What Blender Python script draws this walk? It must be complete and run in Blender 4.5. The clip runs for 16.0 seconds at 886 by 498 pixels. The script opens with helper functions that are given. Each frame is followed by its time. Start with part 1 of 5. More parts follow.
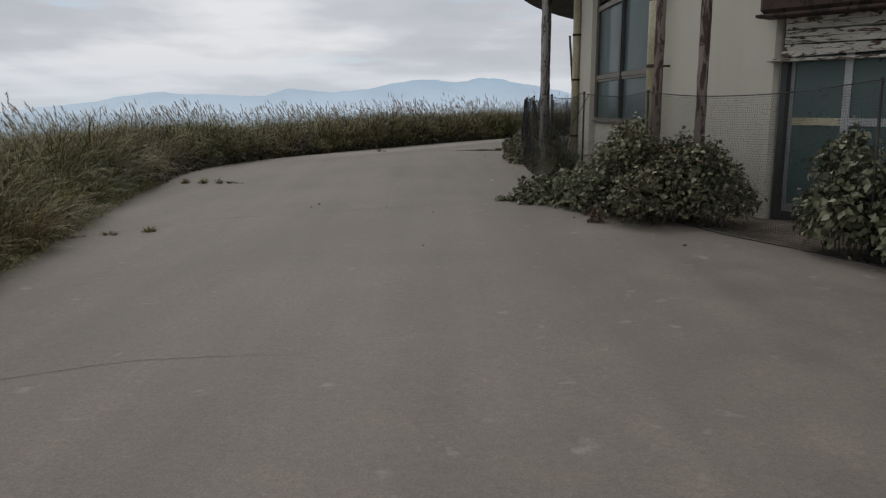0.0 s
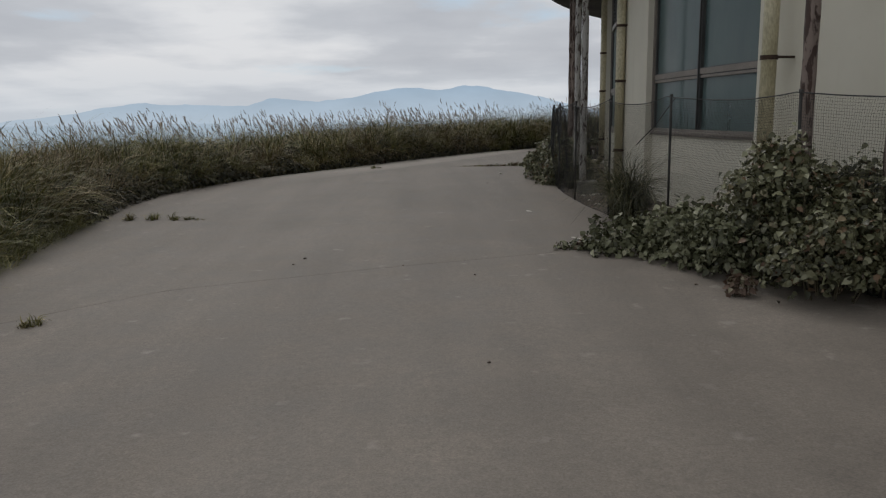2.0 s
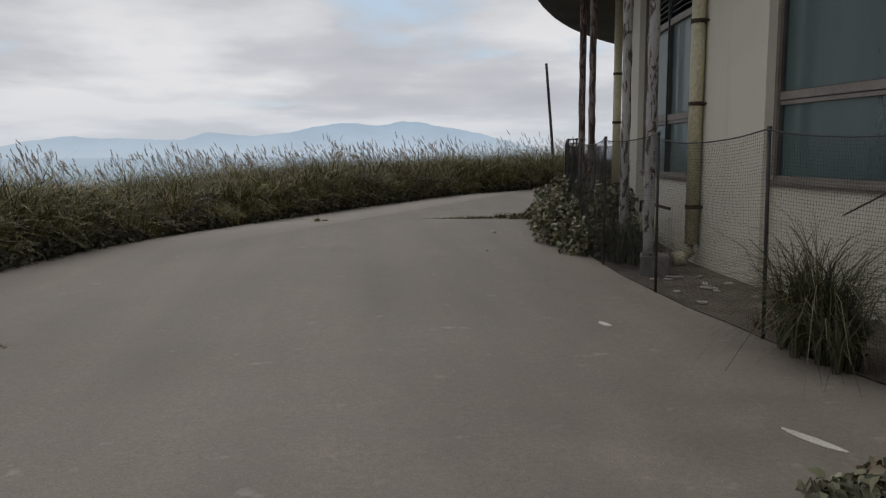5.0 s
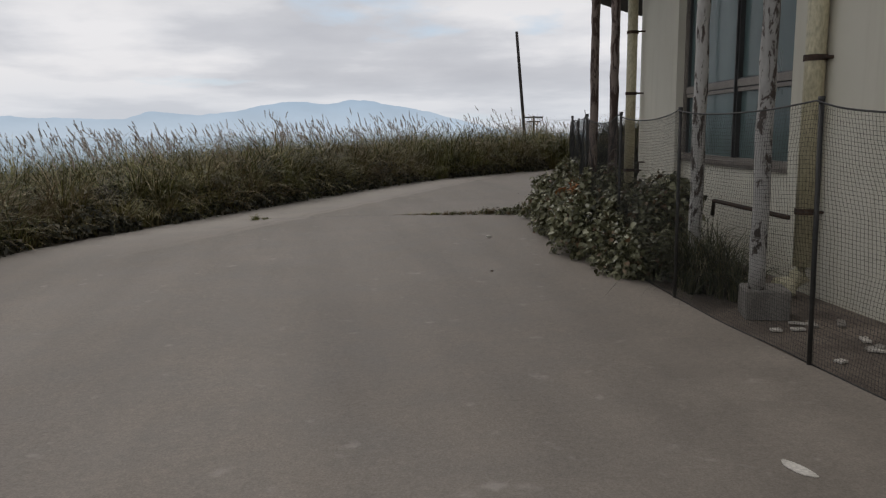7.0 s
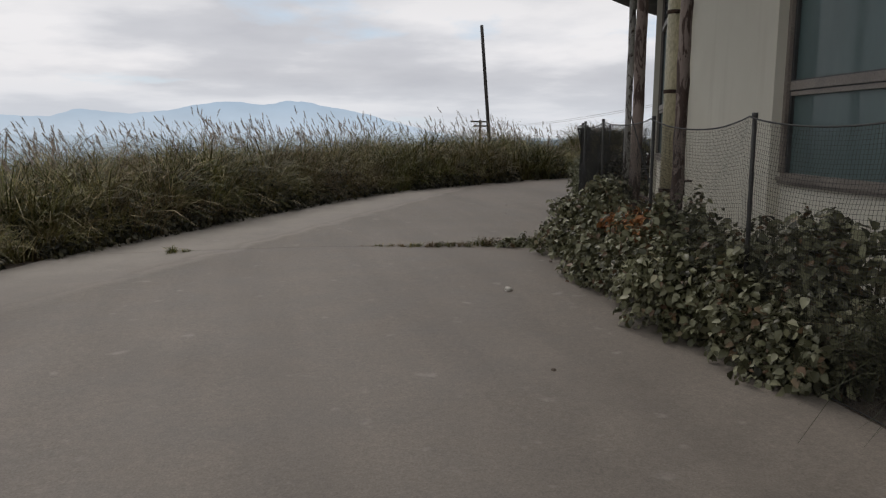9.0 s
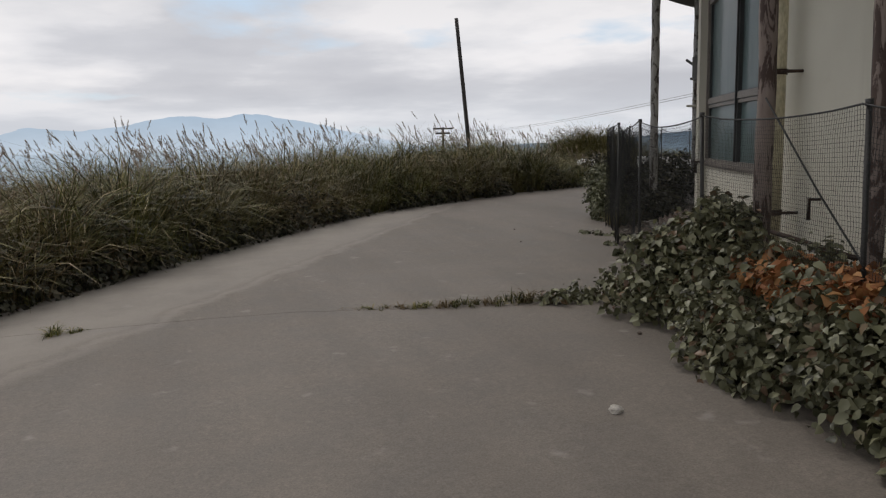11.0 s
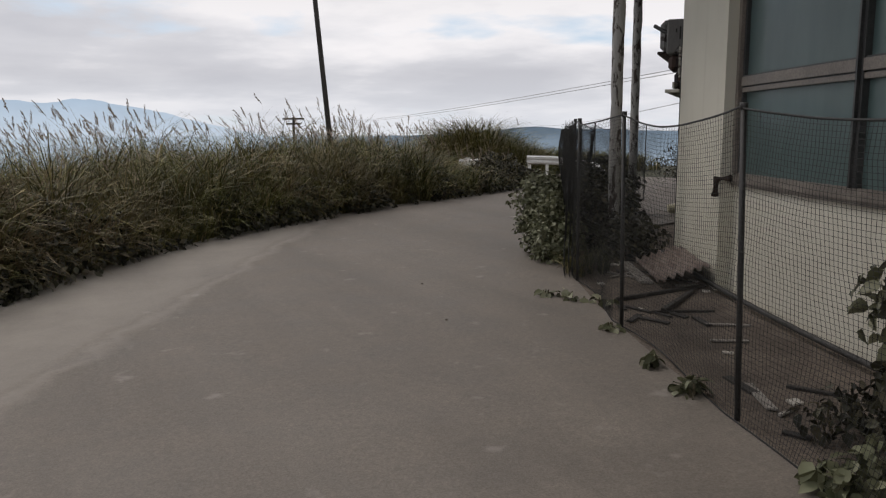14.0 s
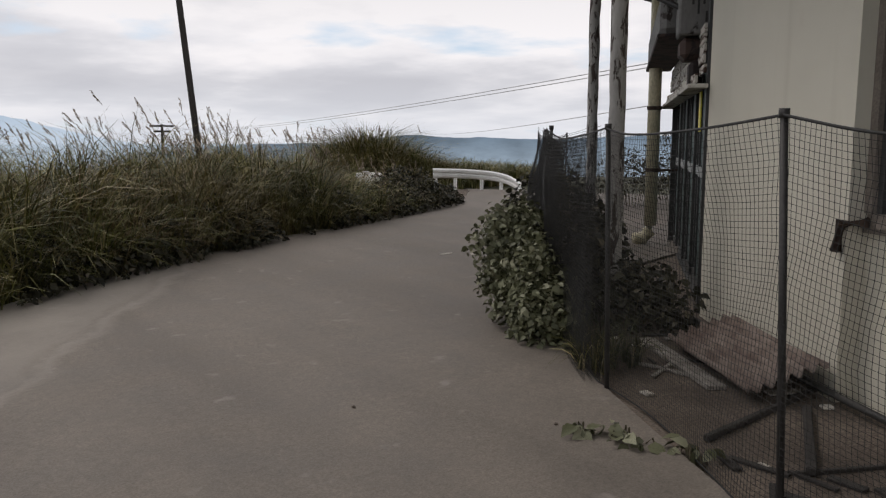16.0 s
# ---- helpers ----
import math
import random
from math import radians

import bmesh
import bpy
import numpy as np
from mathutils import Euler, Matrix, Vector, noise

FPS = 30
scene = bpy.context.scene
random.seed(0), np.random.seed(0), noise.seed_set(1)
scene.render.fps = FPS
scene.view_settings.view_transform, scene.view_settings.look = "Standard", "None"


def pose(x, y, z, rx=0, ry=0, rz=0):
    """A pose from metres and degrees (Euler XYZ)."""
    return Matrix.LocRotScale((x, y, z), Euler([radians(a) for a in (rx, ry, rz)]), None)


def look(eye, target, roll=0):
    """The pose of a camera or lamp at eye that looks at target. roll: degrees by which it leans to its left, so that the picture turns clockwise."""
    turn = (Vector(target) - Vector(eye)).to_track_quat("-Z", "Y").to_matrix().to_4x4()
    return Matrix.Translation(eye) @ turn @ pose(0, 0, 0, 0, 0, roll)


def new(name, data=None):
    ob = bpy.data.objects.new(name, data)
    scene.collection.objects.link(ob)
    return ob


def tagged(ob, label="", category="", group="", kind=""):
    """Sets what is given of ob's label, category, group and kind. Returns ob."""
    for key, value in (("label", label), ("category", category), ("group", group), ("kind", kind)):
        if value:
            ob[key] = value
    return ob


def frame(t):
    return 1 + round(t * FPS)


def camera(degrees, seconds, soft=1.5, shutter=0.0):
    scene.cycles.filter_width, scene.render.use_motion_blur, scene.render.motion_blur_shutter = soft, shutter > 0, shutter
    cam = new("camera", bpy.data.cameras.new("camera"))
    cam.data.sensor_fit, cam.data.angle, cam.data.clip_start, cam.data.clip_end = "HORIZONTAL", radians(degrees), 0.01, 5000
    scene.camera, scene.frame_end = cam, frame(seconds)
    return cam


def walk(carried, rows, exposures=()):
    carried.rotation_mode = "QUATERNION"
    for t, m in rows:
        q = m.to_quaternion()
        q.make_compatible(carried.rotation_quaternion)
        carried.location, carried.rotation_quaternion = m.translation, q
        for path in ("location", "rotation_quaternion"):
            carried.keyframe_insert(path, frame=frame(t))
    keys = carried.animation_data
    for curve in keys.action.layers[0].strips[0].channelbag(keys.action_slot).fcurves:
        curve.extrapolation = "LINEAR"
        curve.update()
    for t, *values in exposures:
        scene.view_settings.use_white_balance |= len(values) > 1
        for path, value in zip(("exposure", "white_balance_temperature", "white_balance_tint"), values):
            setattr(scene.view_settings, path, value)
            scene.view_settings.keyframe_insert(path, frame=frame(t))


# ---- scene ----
cam = camera(59.4, 16.0, soft=1.25)
METRES, EYE, TILT, LEAN, TURN = 24.1, 1.3, -1.5, 0.6, 0.0
ROWS = [
    (0.0, 0.0, 0.0, 0.0, 0.09, -8.83, -0.6),
    (0.5, -0.0047, 0.0323, 0.0018, -0.46, -8.8, -0.36),
    (1.0, -0.0104, 0.0653, 0.0022, -0.86, -8.5, -0.37),
    (1.5, -0.0146, 0.099, 0.0035, -1.62, -8.49, -0.06),
    (2.0, -0.0211, 0.1323, 0.0048, -1.08, -8.27, 0.11),
    (2.5, -0.0244, 0.1645, 0.0065, -1.78, -8.18, 0.14),
    (3.0, -0.0277, 0.1978, 0.008, -3.25, -6.16, 0.11),
    (3.5, -0.0304, 0.2302, 0.0085, -4.41, -4.94, -0.53),
    (4.0, -0.0337, 0.2629, 0.0096, -5.47, -4.91, -0.46),
    (6.5, -0.0429, 0.4242, 0.0129, -5.62, -7.3, 0.24),
    (7.0, -0.0406, 0.4548, 0.0143, -9.24, -7.24, 0.15),
    (7.5, -0.041, 0.4852, 0.0158, -10.52, -7.14, -0.59),
    (8.0, -0.0412, 0.5164, 0.0163, -11.79, -7.0, -0.77),
    (8.5, -0.0425, 0.5475, 0.0172, -13.03, -7.06, -0.79),
    (11.0, -0.0317, 0.698, 0.0212, -16.81, -6.41, 1.12),
    (11.5, -0.0247, 0.7282, 0.0224, -19.11, -6.59, 1.17),
    (12.0, -0.0187, 0.7585, 0.0237, -20.8, -6.61, 0.18),
    (12.5, -0.0098, 0.7878, 0.0245, -22.37, -6.87, 0.69),
    (13.0, -0.002, 0.8166, 0.0258, -24.13, -6.87, 0.42),
    (13.5, 0.0083, 0.8442, 0.0266, -25.58, -6.97, 0.82),
    (14.0, 0.0177, 0.872, 0.0278, -27.66, -7.12, 0.36),
    (14.5, 0.0301, 0.8992, 0.0294, -29.87, -7.14, -0.44),
    (15.0, 0.039, 0.9265, 0.031, -33.84, -6.85, -0.11),
    (15.5, 0.049, 0.9542, 0.0308, -34.78, -6.88, 0.08),
    (16.0, 0.0604, 0.9807, 0.032, -36.4, -6.59, 0.49),
]
EXPOSURES = [(0.0, -0.22, 6400, 11.0), (2.0, -0.28, 6400, 10.5), (3.5, -0.3, 6450, 11.0), (4.5, -0.26, 6450, 11.5), (7.0, -0.14, 6500, 12.5), (11.0, -0.05, 6550, 13.0), (16.0, 0.04, 6600, 14.5)]
walk(cam, [(t, pose(0, 0, EYE, TILT, LEAN, TURN) @ pose(METRES * x, METRES * y, METRES * z, 90 + pitch, roll, yaw)) for t, x, y, z, yaw, pitch, roll in ROWS], EXPOSURES)

# ---- world and sun: high broken overcast, soft light ----
SUN_AZ, SUN_EL = -20.0, 50.0
SKY = 0.105


def node(nt, kind, **values):
    n = nt.nodes.new(kind)
    for k, v in values.items():
        setattr(n, k, v)
    return n


def ramp(nt, fac, stops):
    r = nt.nodes.new("ShaderNodeValToRGB")
    els = r.color_ramp.elements
    while len(els) < len(stops):
        els.new(0.5)
    for e, (p, c) in zip(els, stops):
        e.position, e.color = p, (*c, 1) if len(c) == 3 else c
    nt.links.new(fac, r.inputs[0])
    return r.outputs[0]


def grey(v):
    return (v, v, v)


def mathn(nt, op, a, b=None, clamp=False):
    n = nt.nodes.new("ShaderNodeMath")
    n.operation, n.use_clamp = op, clamp
    for k, v in enumerate((a, b)):
        if v is None:
            continue
        if isinstance(v, (int, float)):
            n.inputs[k].default_value = v
        else:
            nt.links.new(v, n.inputs[k])
    return n.outputs[0]


def mixc(nt, fac, a, b, blend="MIX"):
    n = nt.nodes.new("ShaderNodeMix")
    n.data_type, n.blend_type = "RGBA", blend
    for k, v in ((0, fac), (6, a), (7, b)):
        if isinstance(v, (int, float)):
            n.inputs[k].default_value = v
        elif isinstance(v, tuple):
            n.inputs[k].default_value = (*v, 1)
        else:
            nt.links.new(v, n.inputs[k])
    return n.outputs[2]


def noise_tex(nt, vec, scale, detail=4, rough=0.55, distortion=0.0):
    n = nt.nodes.new("ShaderNodeTexNoise")
    n.inputs["Scale"].default_value, n.inputs["Detail"].default_value = scale, detail
    n.inputs["Roughness"].default_value, n.inputs["Distortion"].default_value = rough, distortion
    if vec is not None:
        nt.links.new(vec, n.inputs["Vector"])
    return n.outputs[0]


def mapping(nt, vec, scale=(1, 1, 1), loc=(0, 0, 0), rot=(0, 0, 0)):
    n = nt.nodes.new("ShaderNodeMapping")
    n.inputs["Scale"].default_value, n.inputs["Location"].default_value, n.inputs["Rotation"].default_value = scale, loc, rot
    nt.links.new(vec, n.inputs["Vector"])
    return n.outputs[0]


world = bpy.data.worlds.new("world")
scene.world = world
world.use_nodes = True
wt = world.node_tree
wt.nodes.clear()
sky = node(wt, "ShaderNodeTexSky", sky_type="NISHITA", sun_disc=False)
sky.sun_elevation, sky.sun_rotation = radians(SUN_EL), radians(SUN_AZ)
sky.altitude, sky.dust_density = 900, 1.5
gen = node(wt, "ShaderNodeTexCoord").outputs["Generated"]
sep = node(wt, "ShaderNodeSeparateXYZ")
wt.links.new(gen, sep.inputs[0])
lift = mathn(wt, "ADD", mathn(wt, "MAXIMUM", sep.outputs[2], 0.0), 0.13)
comb = node(wt, "ShaderNodeCombineXYZ")
wt.links.new(mathn(wt, "DIVIDE", sep.outputs[0], lift), comb.inputs[0])
wt.links.new(mathn(wt, "DIVIDE", sep.outputs[1], lift), comb.inputs[1])
cloud = comb.outputs[0]
n_big = noise_tex(wt, mapping(wt, cloud, (0.7, 0.62, 1), (5.3, 1.4, 0)), 1.0, 9, 0.52, 0.1)
n_det = noise_tex(wt, mapping(wt, cloud, (0.52, 0.46, 1), (2.7, 6.3, 0)), 1.0, 10, 0.52, 0.0)
cover = ramp(wt, n_big, [(0.31, grey(0)), (0.40, grey(1))])
shade = ramp(wt, n_det, [(0.36, (5.1, 5.3, 5.65)), (0.46, (5.9, 6.1, 6.4)), (0.515, (7.1, 7.25, 7.45)), (0.575, (8.2, 8.25, 8.3))])
# the higher cloud shows its greyer underside
shade = mixc(wt, 1.0, shade, ramp(wt, sep.outputs[2], [(0.03, grey(1.0)), (0.12, grey(1.04)), (0.24, grey(0.86)), (0.6, grey(0.9))]), "MULTIPLY")
blue = mixc(wt, 1.0, sky.outputs[0], (1.0, 1.0, 1.0), "MULTIPLY")
blue = mixc(wt, 0.72, blue, (5.6, 7.0, 8.2))
skycol = mixc(wt, cover, blue, shade)
# pale haze close to the skyline
haze = ramp(wt, sep.outputs[2], [(0.0, grey(0.7)), (0.07, grey(0.0))])
skycol = mixc(wt, haze, skycol, (6.6, 7.1, 7.6))
back = node(wt, "ShaderNodeBackground")
wt.links.new(skycol, back.inputs[0])
back.inputs[1].default_value = SKY
wt.links.new(back.outputs[0], node(wt, "ShaderNodeOutputWorld").inputs[0])

sun = new("sun", bpy.data.lights.new("sun", "SUN"))
sun.data.energy, sun.data.angle, sun.data.color = 0.8, radians(16), (1.0, 0.96, 0.9)
sx, sy, sz = math.sin(radians(SUN_AZ)) * math.cos(radians(SUN_EL)), math.cos(radians(SUN_AZ)) * math.cos(radians(SUN_EL)), math.sin(radians(SUN_EL))
sun.matrix_world = look((sx * 50, sy * 50, sz * 50), (0, 0, 0))


# ---- materials ----
def start(name):
    m = bpy.data.materials.new(name)
    m.use_nodes = True
    nt = m.node_tree
    return m, nt, nt.nodes["Principled BSDF"]


def bumped(nt, bsdf, height, strength, dist=0.01):
    b = nt.nodes.new("ShaderNodeBump")
    b.inputs["Strength"].default_value, b.inputs["Distance"].default_value = strength, dist
    nt.links.new(height, b.inputs["Height"])
    nt.links.new(b.outputs[0], bsdf.inputs["Normal"])


def surf(name, c1, c2, scale=3.0, fine=60.0, rough=0.8, metal=0.0, bump=0.3, stretch=(1, 1, 1), spread=0.25, spec=0.5):
    """A plain worn surface: two tones by coarse noise, grain by fine noise, relief."""
    m, nt, bsdf = start(name)
    co = mapping(nt, node(nt, "ShaderNodeTexCoord").outputs["Object"], stretch)
    big, small = noise_tex(nt, co, scale, 5), noise_tex(nt, co, fine, 3)
    col = ramp(nt, big, [(0.32, c1), (0.68, c2)])
    lo, hi = 1 - spread, 1 + spread
    col = mixc(nt, 1.0, col, ramp(nt, small, [(0.3, grey(lo)), (0.7, grey(min(hi, 1.6)))]), "MULTIPLY")
    nt.links.new(col, bsdf.inputs["Base Color"])
    r = mathn(nt, "ADD", mathn(nt, "MULTIPLY", big, 0.25), rough - 0.12, True)
    nt.links.new(r, bsdf.inputs["Roughness"])
    bsdf.inputs["Metallic"].default_value = metal
    bsdf.inputs["Specular IOR Level"].default_value = spec
    bumped(nt, bsdf, small, bump, 0.006)
    return m


def concrete_mat():
    m, nt, bsdf = start("old_concrete")
    co = node(nt, "ShaderNodeTexCoord").outputs["Object"]
    big = noise_tex(nt, co, 0.35, 5, 0.6, 0.4)
    mid = noise_tex(nt, co, 2.2, 6, 0.65)
    tracks = noise_tex(nt, mapping(nt, co, (1.5, 0.16, 1), (0, 0, 0), (0, 0, radians(12))), 1.0, 4)
    fine = noise_tex(nt, co, 95, 3, 0.6)
    grit = node(nt, "ShaderNodeTexVoronoi")
    grit.inputs["Scale"].default_value = 160
    nt.links.new(co, grit.inputs["Vector"])
    col = ramp(nt, big, [(0.3, (0.155, 0.132, 0.108)), (0.5, (0.172, 0.147, 0.121)), (0.72, (0.196, 0.168, 0.139))])
    col = mixc(nt, 1.0, col, ramp(nt, mid, [(0.3, grey(0.84)), (0.62, grey(1.08))]), "MULTIPLY")
    col = mixc(nt, 1.0, col, ramp(nt, tracks, [(0.35, grey(0.9)), (0.65, grey(1.1))]), "MULTIPLY")
    col = mixc(nt, 1.0, col, ramp(nt, fine, [(0.28, grey(0.74)), (0.72, grey(1.18))]), "MULTIPLY")
    col = mixc(nt, 1.0, col, ramp(nt, noise_tex(nt, co, 28, 4, 0.7), [(0.3, grey(0.86)), (0.7, grey(1.12))]), "MULTIPLY")
    spots = noise_tex(nt, mapping(nt, co, (1, 1, 1), (31, 5, 0)), 5.5, 3, 0.5)
    col = mixc(nt, ramp(nt, spots, [(0.66, grey(0)), (0.76, grey(0.45))]), col, (0.33, 0.305, 0.27))
    col = mixc(nt, ramp(nt, grit.outputs["Distance"], [(0.04, grey(0.22)), (0.14, grey(0))]), col, (0.4, 0.38, 0.35))
    xyz = node(nt, "ShaderNodeSeparateXYZ")
    nt.links.new(co, xyz.inputs[0])
    u = mathn(nt, "ADD", mathn(nt, "MULTIPLY", xyz.outputs[0], 0.851), mathn(nt, "MULTIPLY", xyz.outputs[1], -0.523))
    u = mathn(nt, "ADD", mathn(nt, "ADD", u, 13.1), mathn(nt, "MULTIPLY", mathn(nt, "SUBTRACT", mid, 0.5), 0.5))
    here = mathn(nt, "MULTIPLY", ramp(nt, mathn(nt, "MULTIPLY", mathn(nt, "SUBTRACT", xyz.outputs[1], 17.0), 0.05), [(0.1, grey(0)), (0.3, grey(1))]), 1.0)
    drift = ramp(nt, mathn(nt, "ADD", mathn(nt, "MULTIPLY", u, 0.5), 0.5), [(0.0, grey(0.7)), (0.42, grey(0.42)), (0.455, grey(0.22)), (0.495, grey(0.42)), (0.56, grey(0.0))])
    col = mixc(nt, mathn(nt, "MULTIPLY", mathn(nt, "MULTIPLY", drift, here), mathn(nt, "MULTIPLY", mid, 1.8)), col, (0.36, 0.325, 0.28))
    nt.links.new(col, bsdf.inputs["Base Color"])
    nt.links.new(ramp(nt, mid, [(0.3, grey(0.62)), (0.7, grey(0.8))]), bsdf.inputs["Roughness"])
    bumped(nt, bsdf, mathn(nt, "ADD", fine, mathn(nt, "MULTIPLY", mid, 0.7)), 0.5, 0.004)
    return m


def wall_paint_mat():
    m, nt, bsdf = start("cream_wall_paint")
    co = node(nt, "ShaderNodeTexCoord").outputs["Object"]
    big = noise_tex(nt, co, 0.8, 5)
    runs = noise_tex(nt, mapping(nt, co, (5, 5, 0.35)), 1.0, 5, 0.6)
    fine = noise_tex(nt, co, 130, 3)
    col = ramp(nt, big, [(0.3, (0.535, 0.505, 0.415)), (0.7, (0.61, 0.58, 0.485))])
    col = mixc(nt, ramp(nt, runs, [(0.56, grey(0)), (0.78, grey(0.42))]), col, (0.45, 0.415, 0.33))
    col = mixc(nt, ramp(nt, noise_tex(nt, co, 3.3, 5, 0.7), [(0.64, grey(0)), (0.74, grey(0.3))]), col, (0.52, 0.475, 0.38))
    nt.links.new(col, bsdf.inputs["Base Color"])
    bsdf.inputs["Roughness"].default_value = 0.82
    bumped(nt, bsdf, fine, 0.35, 0.003)
    return m


def peeled_mat(name, paint, under, amount=0.5, stretch=0.35, scale=9.0):
    """Old paint flaking off a darker ground."""
    m, nt, bsdf = start(name)
    co = mapping(nt, node(nt, "ShaderNodeTexCoord").outputs["Object"], (1, 1, stretch))
    flake = noise_tex(nt, co, scale, 6, 0.68, 0.6)
    mask = ramp(nt, flake, [(amount - 0.02, grey(0)), (amount + 0.015, grey(1))])
    tone = noise_tex(nt, co, 2.2, 4)
    p = mixc(nt, 1.0, ramp(nt, tone, [(0.3, tuple(0.72 * v for v in paint)), (0.7, paint)]), ramp(nt, noise_tex(nt, co, 40, 3), [(0.3, grey(0.85)), (0.7, grey(1.05))]), "MULTIPLY")
    u = ramp(nt, noise_tex(nt, co, 14, 4), [(0.3, tuple(0.55 * v for v in under)), (0.7, under)])
    nt.links.new(mixc(nt, mask, u, p), bsdf.inputs["Base Color"])
    bsdf.inputs["Roughness"].default_value = 0.8
    bumped(nt, bsdf, mathn(nt, "ADD", mask, mathn(nt, "MULTIPLY", flake, 0.6)), 0.7, 0.006)
    return m


def glass_mat():
    """Dusty window glass: clear pane with mirror gloss under a thin greyish film."""
    m, nt, bsdf = start("dusty_window_glass")
    co = node(nt, "ShaderNodeTexCoord").outputs["Object"]
    film = noise_tex(nt, mapping(nt, co, (1.2, 1.2, 0.4)), 1.0, 5, 0.6)
    clear = node(nt, "ShaderNodeBsdfTransparent")
    clear.inputs[0].default_value = (0.72, 0.84, 0.84, 1)
    gloss = node(nt, "ShaderNodeBsdfGlossy")
    gloss.inputs["Roughness"].default_value = 0.06
    fr = node(nt, "ShaderNodeFresnel")
    fr.inputs[0].default_value = 1.5
    pane = node(nt, "ShaderNodeMixShader")
    nt.links.new(fr.outputs[0], pane.inputs[0])
    nt.links.new(clear.outputs[0], pane.inputs[1])
    nt.links.new(gloss.outputs[0], pane.inputs[2])
    bsdf.inputs["Roughness"].default_value = 0.5
    nt.links.new(ramp(nt, film, [(0.3, (0.080, 0.124, 0.120)), (0.7, (0.102, 0.154, 0.148))]), bsdf.inputs["Base Color"])
    mix = node(nt, "ShaderNodeMixShader")
    nt.links.new(ramp(nt, film, [(0.3, grey(0.6)), (0.7, grey(0.74))]), mix.inputs[0])
    nt.links.new(pane.outputs[0], mix.inputs[1])
    nt.links.new(bsdf.outputs[0], mix.inputs[2])
    nt.links.new(mix.outputs[0], nt.nodes["Material Output"].inputs[0])
    return m


def leaf_mat(name, stops, rough=0.55, single=False, trans=0.15, sheen=0.32, brown=0.0):
    """Leaves: tone by leaf, a little light through the blade."""
    m, nt, bsdf = start(name)
    if single:
        rnd = node(nt, "ShaderNodeObjectInfo").outputs["Random"]
    else:
        rnd = node(nt, "ShaderNodeNewGeometry").outputs["Random Per Island"]
    co = node(nt, "ShaderNodeTexCoord").outputs["Object"]
    col = ramp(nt, rnd, stops)
    patch = noise_tex(nt, co, 0.9 if not single else 18.0, 4)
    col = mixc(nt, 1.0, col, ramp(nt, patch, [(0.3, grey(0.72)), (0.7, grey(1.25))]), "MULTIPLY")
    if brown:
        col = mixc(nt, 1.0, col, ramp(nt, noise_tex(nt, co, 2.4, 3, 0.6), [(0.34, grey(0.42)), (0.5, grey(0.95)), (0.66, grey(1.55))]), "MULTIPLY")
        dry = ramp(nt, noise_tex(nt, co, 0.45, 5, 0.65), [(0.48, grey(0)), (0.66, grey(brown))])
        col = mixc(nt, dry, col, (0.17, 0.115, 0.062))
    nt.links.new(col, bsdf.inputs["Base Color"])
    bsdf.inputs["Roughness"].default_value = rough
    bsdf.inputs["Specular IOR Level"].default_value = sheen
    tr = node(nt, "ShaderNodeBsdfTranslucent")
    nt.links.new(col, tr.inputs[0])
    mix = node(nt, "ShaderNodeMixShader")
    mix.inputs[0].default_value = trans
    nt.links.new(bsdf.outputs[0], mix.inputs[1])
    nt.links.new(tr.outputs[0], mix.inputs[2])
    nt.links.new(mix.outputs[0], nt.nodes["Material Output"].inputs[0])
    return m


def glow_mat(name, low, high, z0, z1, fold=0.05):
    """Far distance with its haze painted in as emission colour: paler towards its foot."""
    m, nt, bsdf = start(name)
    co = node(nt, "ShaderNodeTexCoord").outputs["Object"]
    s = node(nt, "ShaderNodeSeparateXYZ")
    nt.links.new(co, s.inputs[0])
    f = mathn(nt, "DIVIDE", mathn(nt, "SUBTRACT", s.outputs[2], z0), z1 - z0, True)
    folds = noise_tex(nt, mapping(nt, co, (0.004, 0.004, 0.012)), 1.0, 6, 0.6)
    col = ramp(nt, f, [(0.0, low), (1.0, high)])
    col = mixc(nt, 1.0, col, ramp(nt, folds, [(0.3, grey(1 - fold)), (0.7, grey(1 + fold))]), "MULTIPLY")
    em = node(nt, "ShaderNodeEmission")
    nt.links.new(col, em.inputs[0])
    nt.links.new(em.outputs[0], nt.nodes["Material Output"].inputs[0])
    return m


M_CONCRETE = concrete_mat()
M_WALL = wall_paint_mat()
M_SOIL = surf("dark_soil", (0.068, 0.052, 0.040), (0.16, 0.128, 0.102), 2.5, 70, 0.95, 0, 0.9, spread=0.45)
M_TERRAIN = surf("meadow_soil", (0.03, 0.032, 0.014), (0.06, 0.06, 0.03), 0.6, 9, 0.95, 0, 0.6)
M_BROWN = surf("brown_window_metal", (0.14, 0.118, 0.098), (0.22, 0.19, 0.16), 3, 80, 0.55, 0.0, 0.15)
M_DARKFRAME = surf("dark_window_metal", (0.02, 0.022, 0.022), (0.05, 0.05, 0.048), 3, 80, 0.5, 0.0, 0.15)
M_ALU = surf("dull_aluminium", (0.30, 0.31, 0.30), (0.44, 0.45, 0.44), 4, 90, 0.45, 0.6, 0.1)
M_GLASS = glass_mat()
M_PIPE = surf("cream_drain_pipe", (0.36, 0.32, 0.20), (0.54, 0.49, 0.34), 2.0, 50, 0.42, 0, 0.1, (1, 1, 0.4))
M_IRON = surf("rusty_iron", (0.03, 0.019, 0.014), (0.075, 0.045, 0.03), 9, 80, 0.85, 0.2, 0.6)
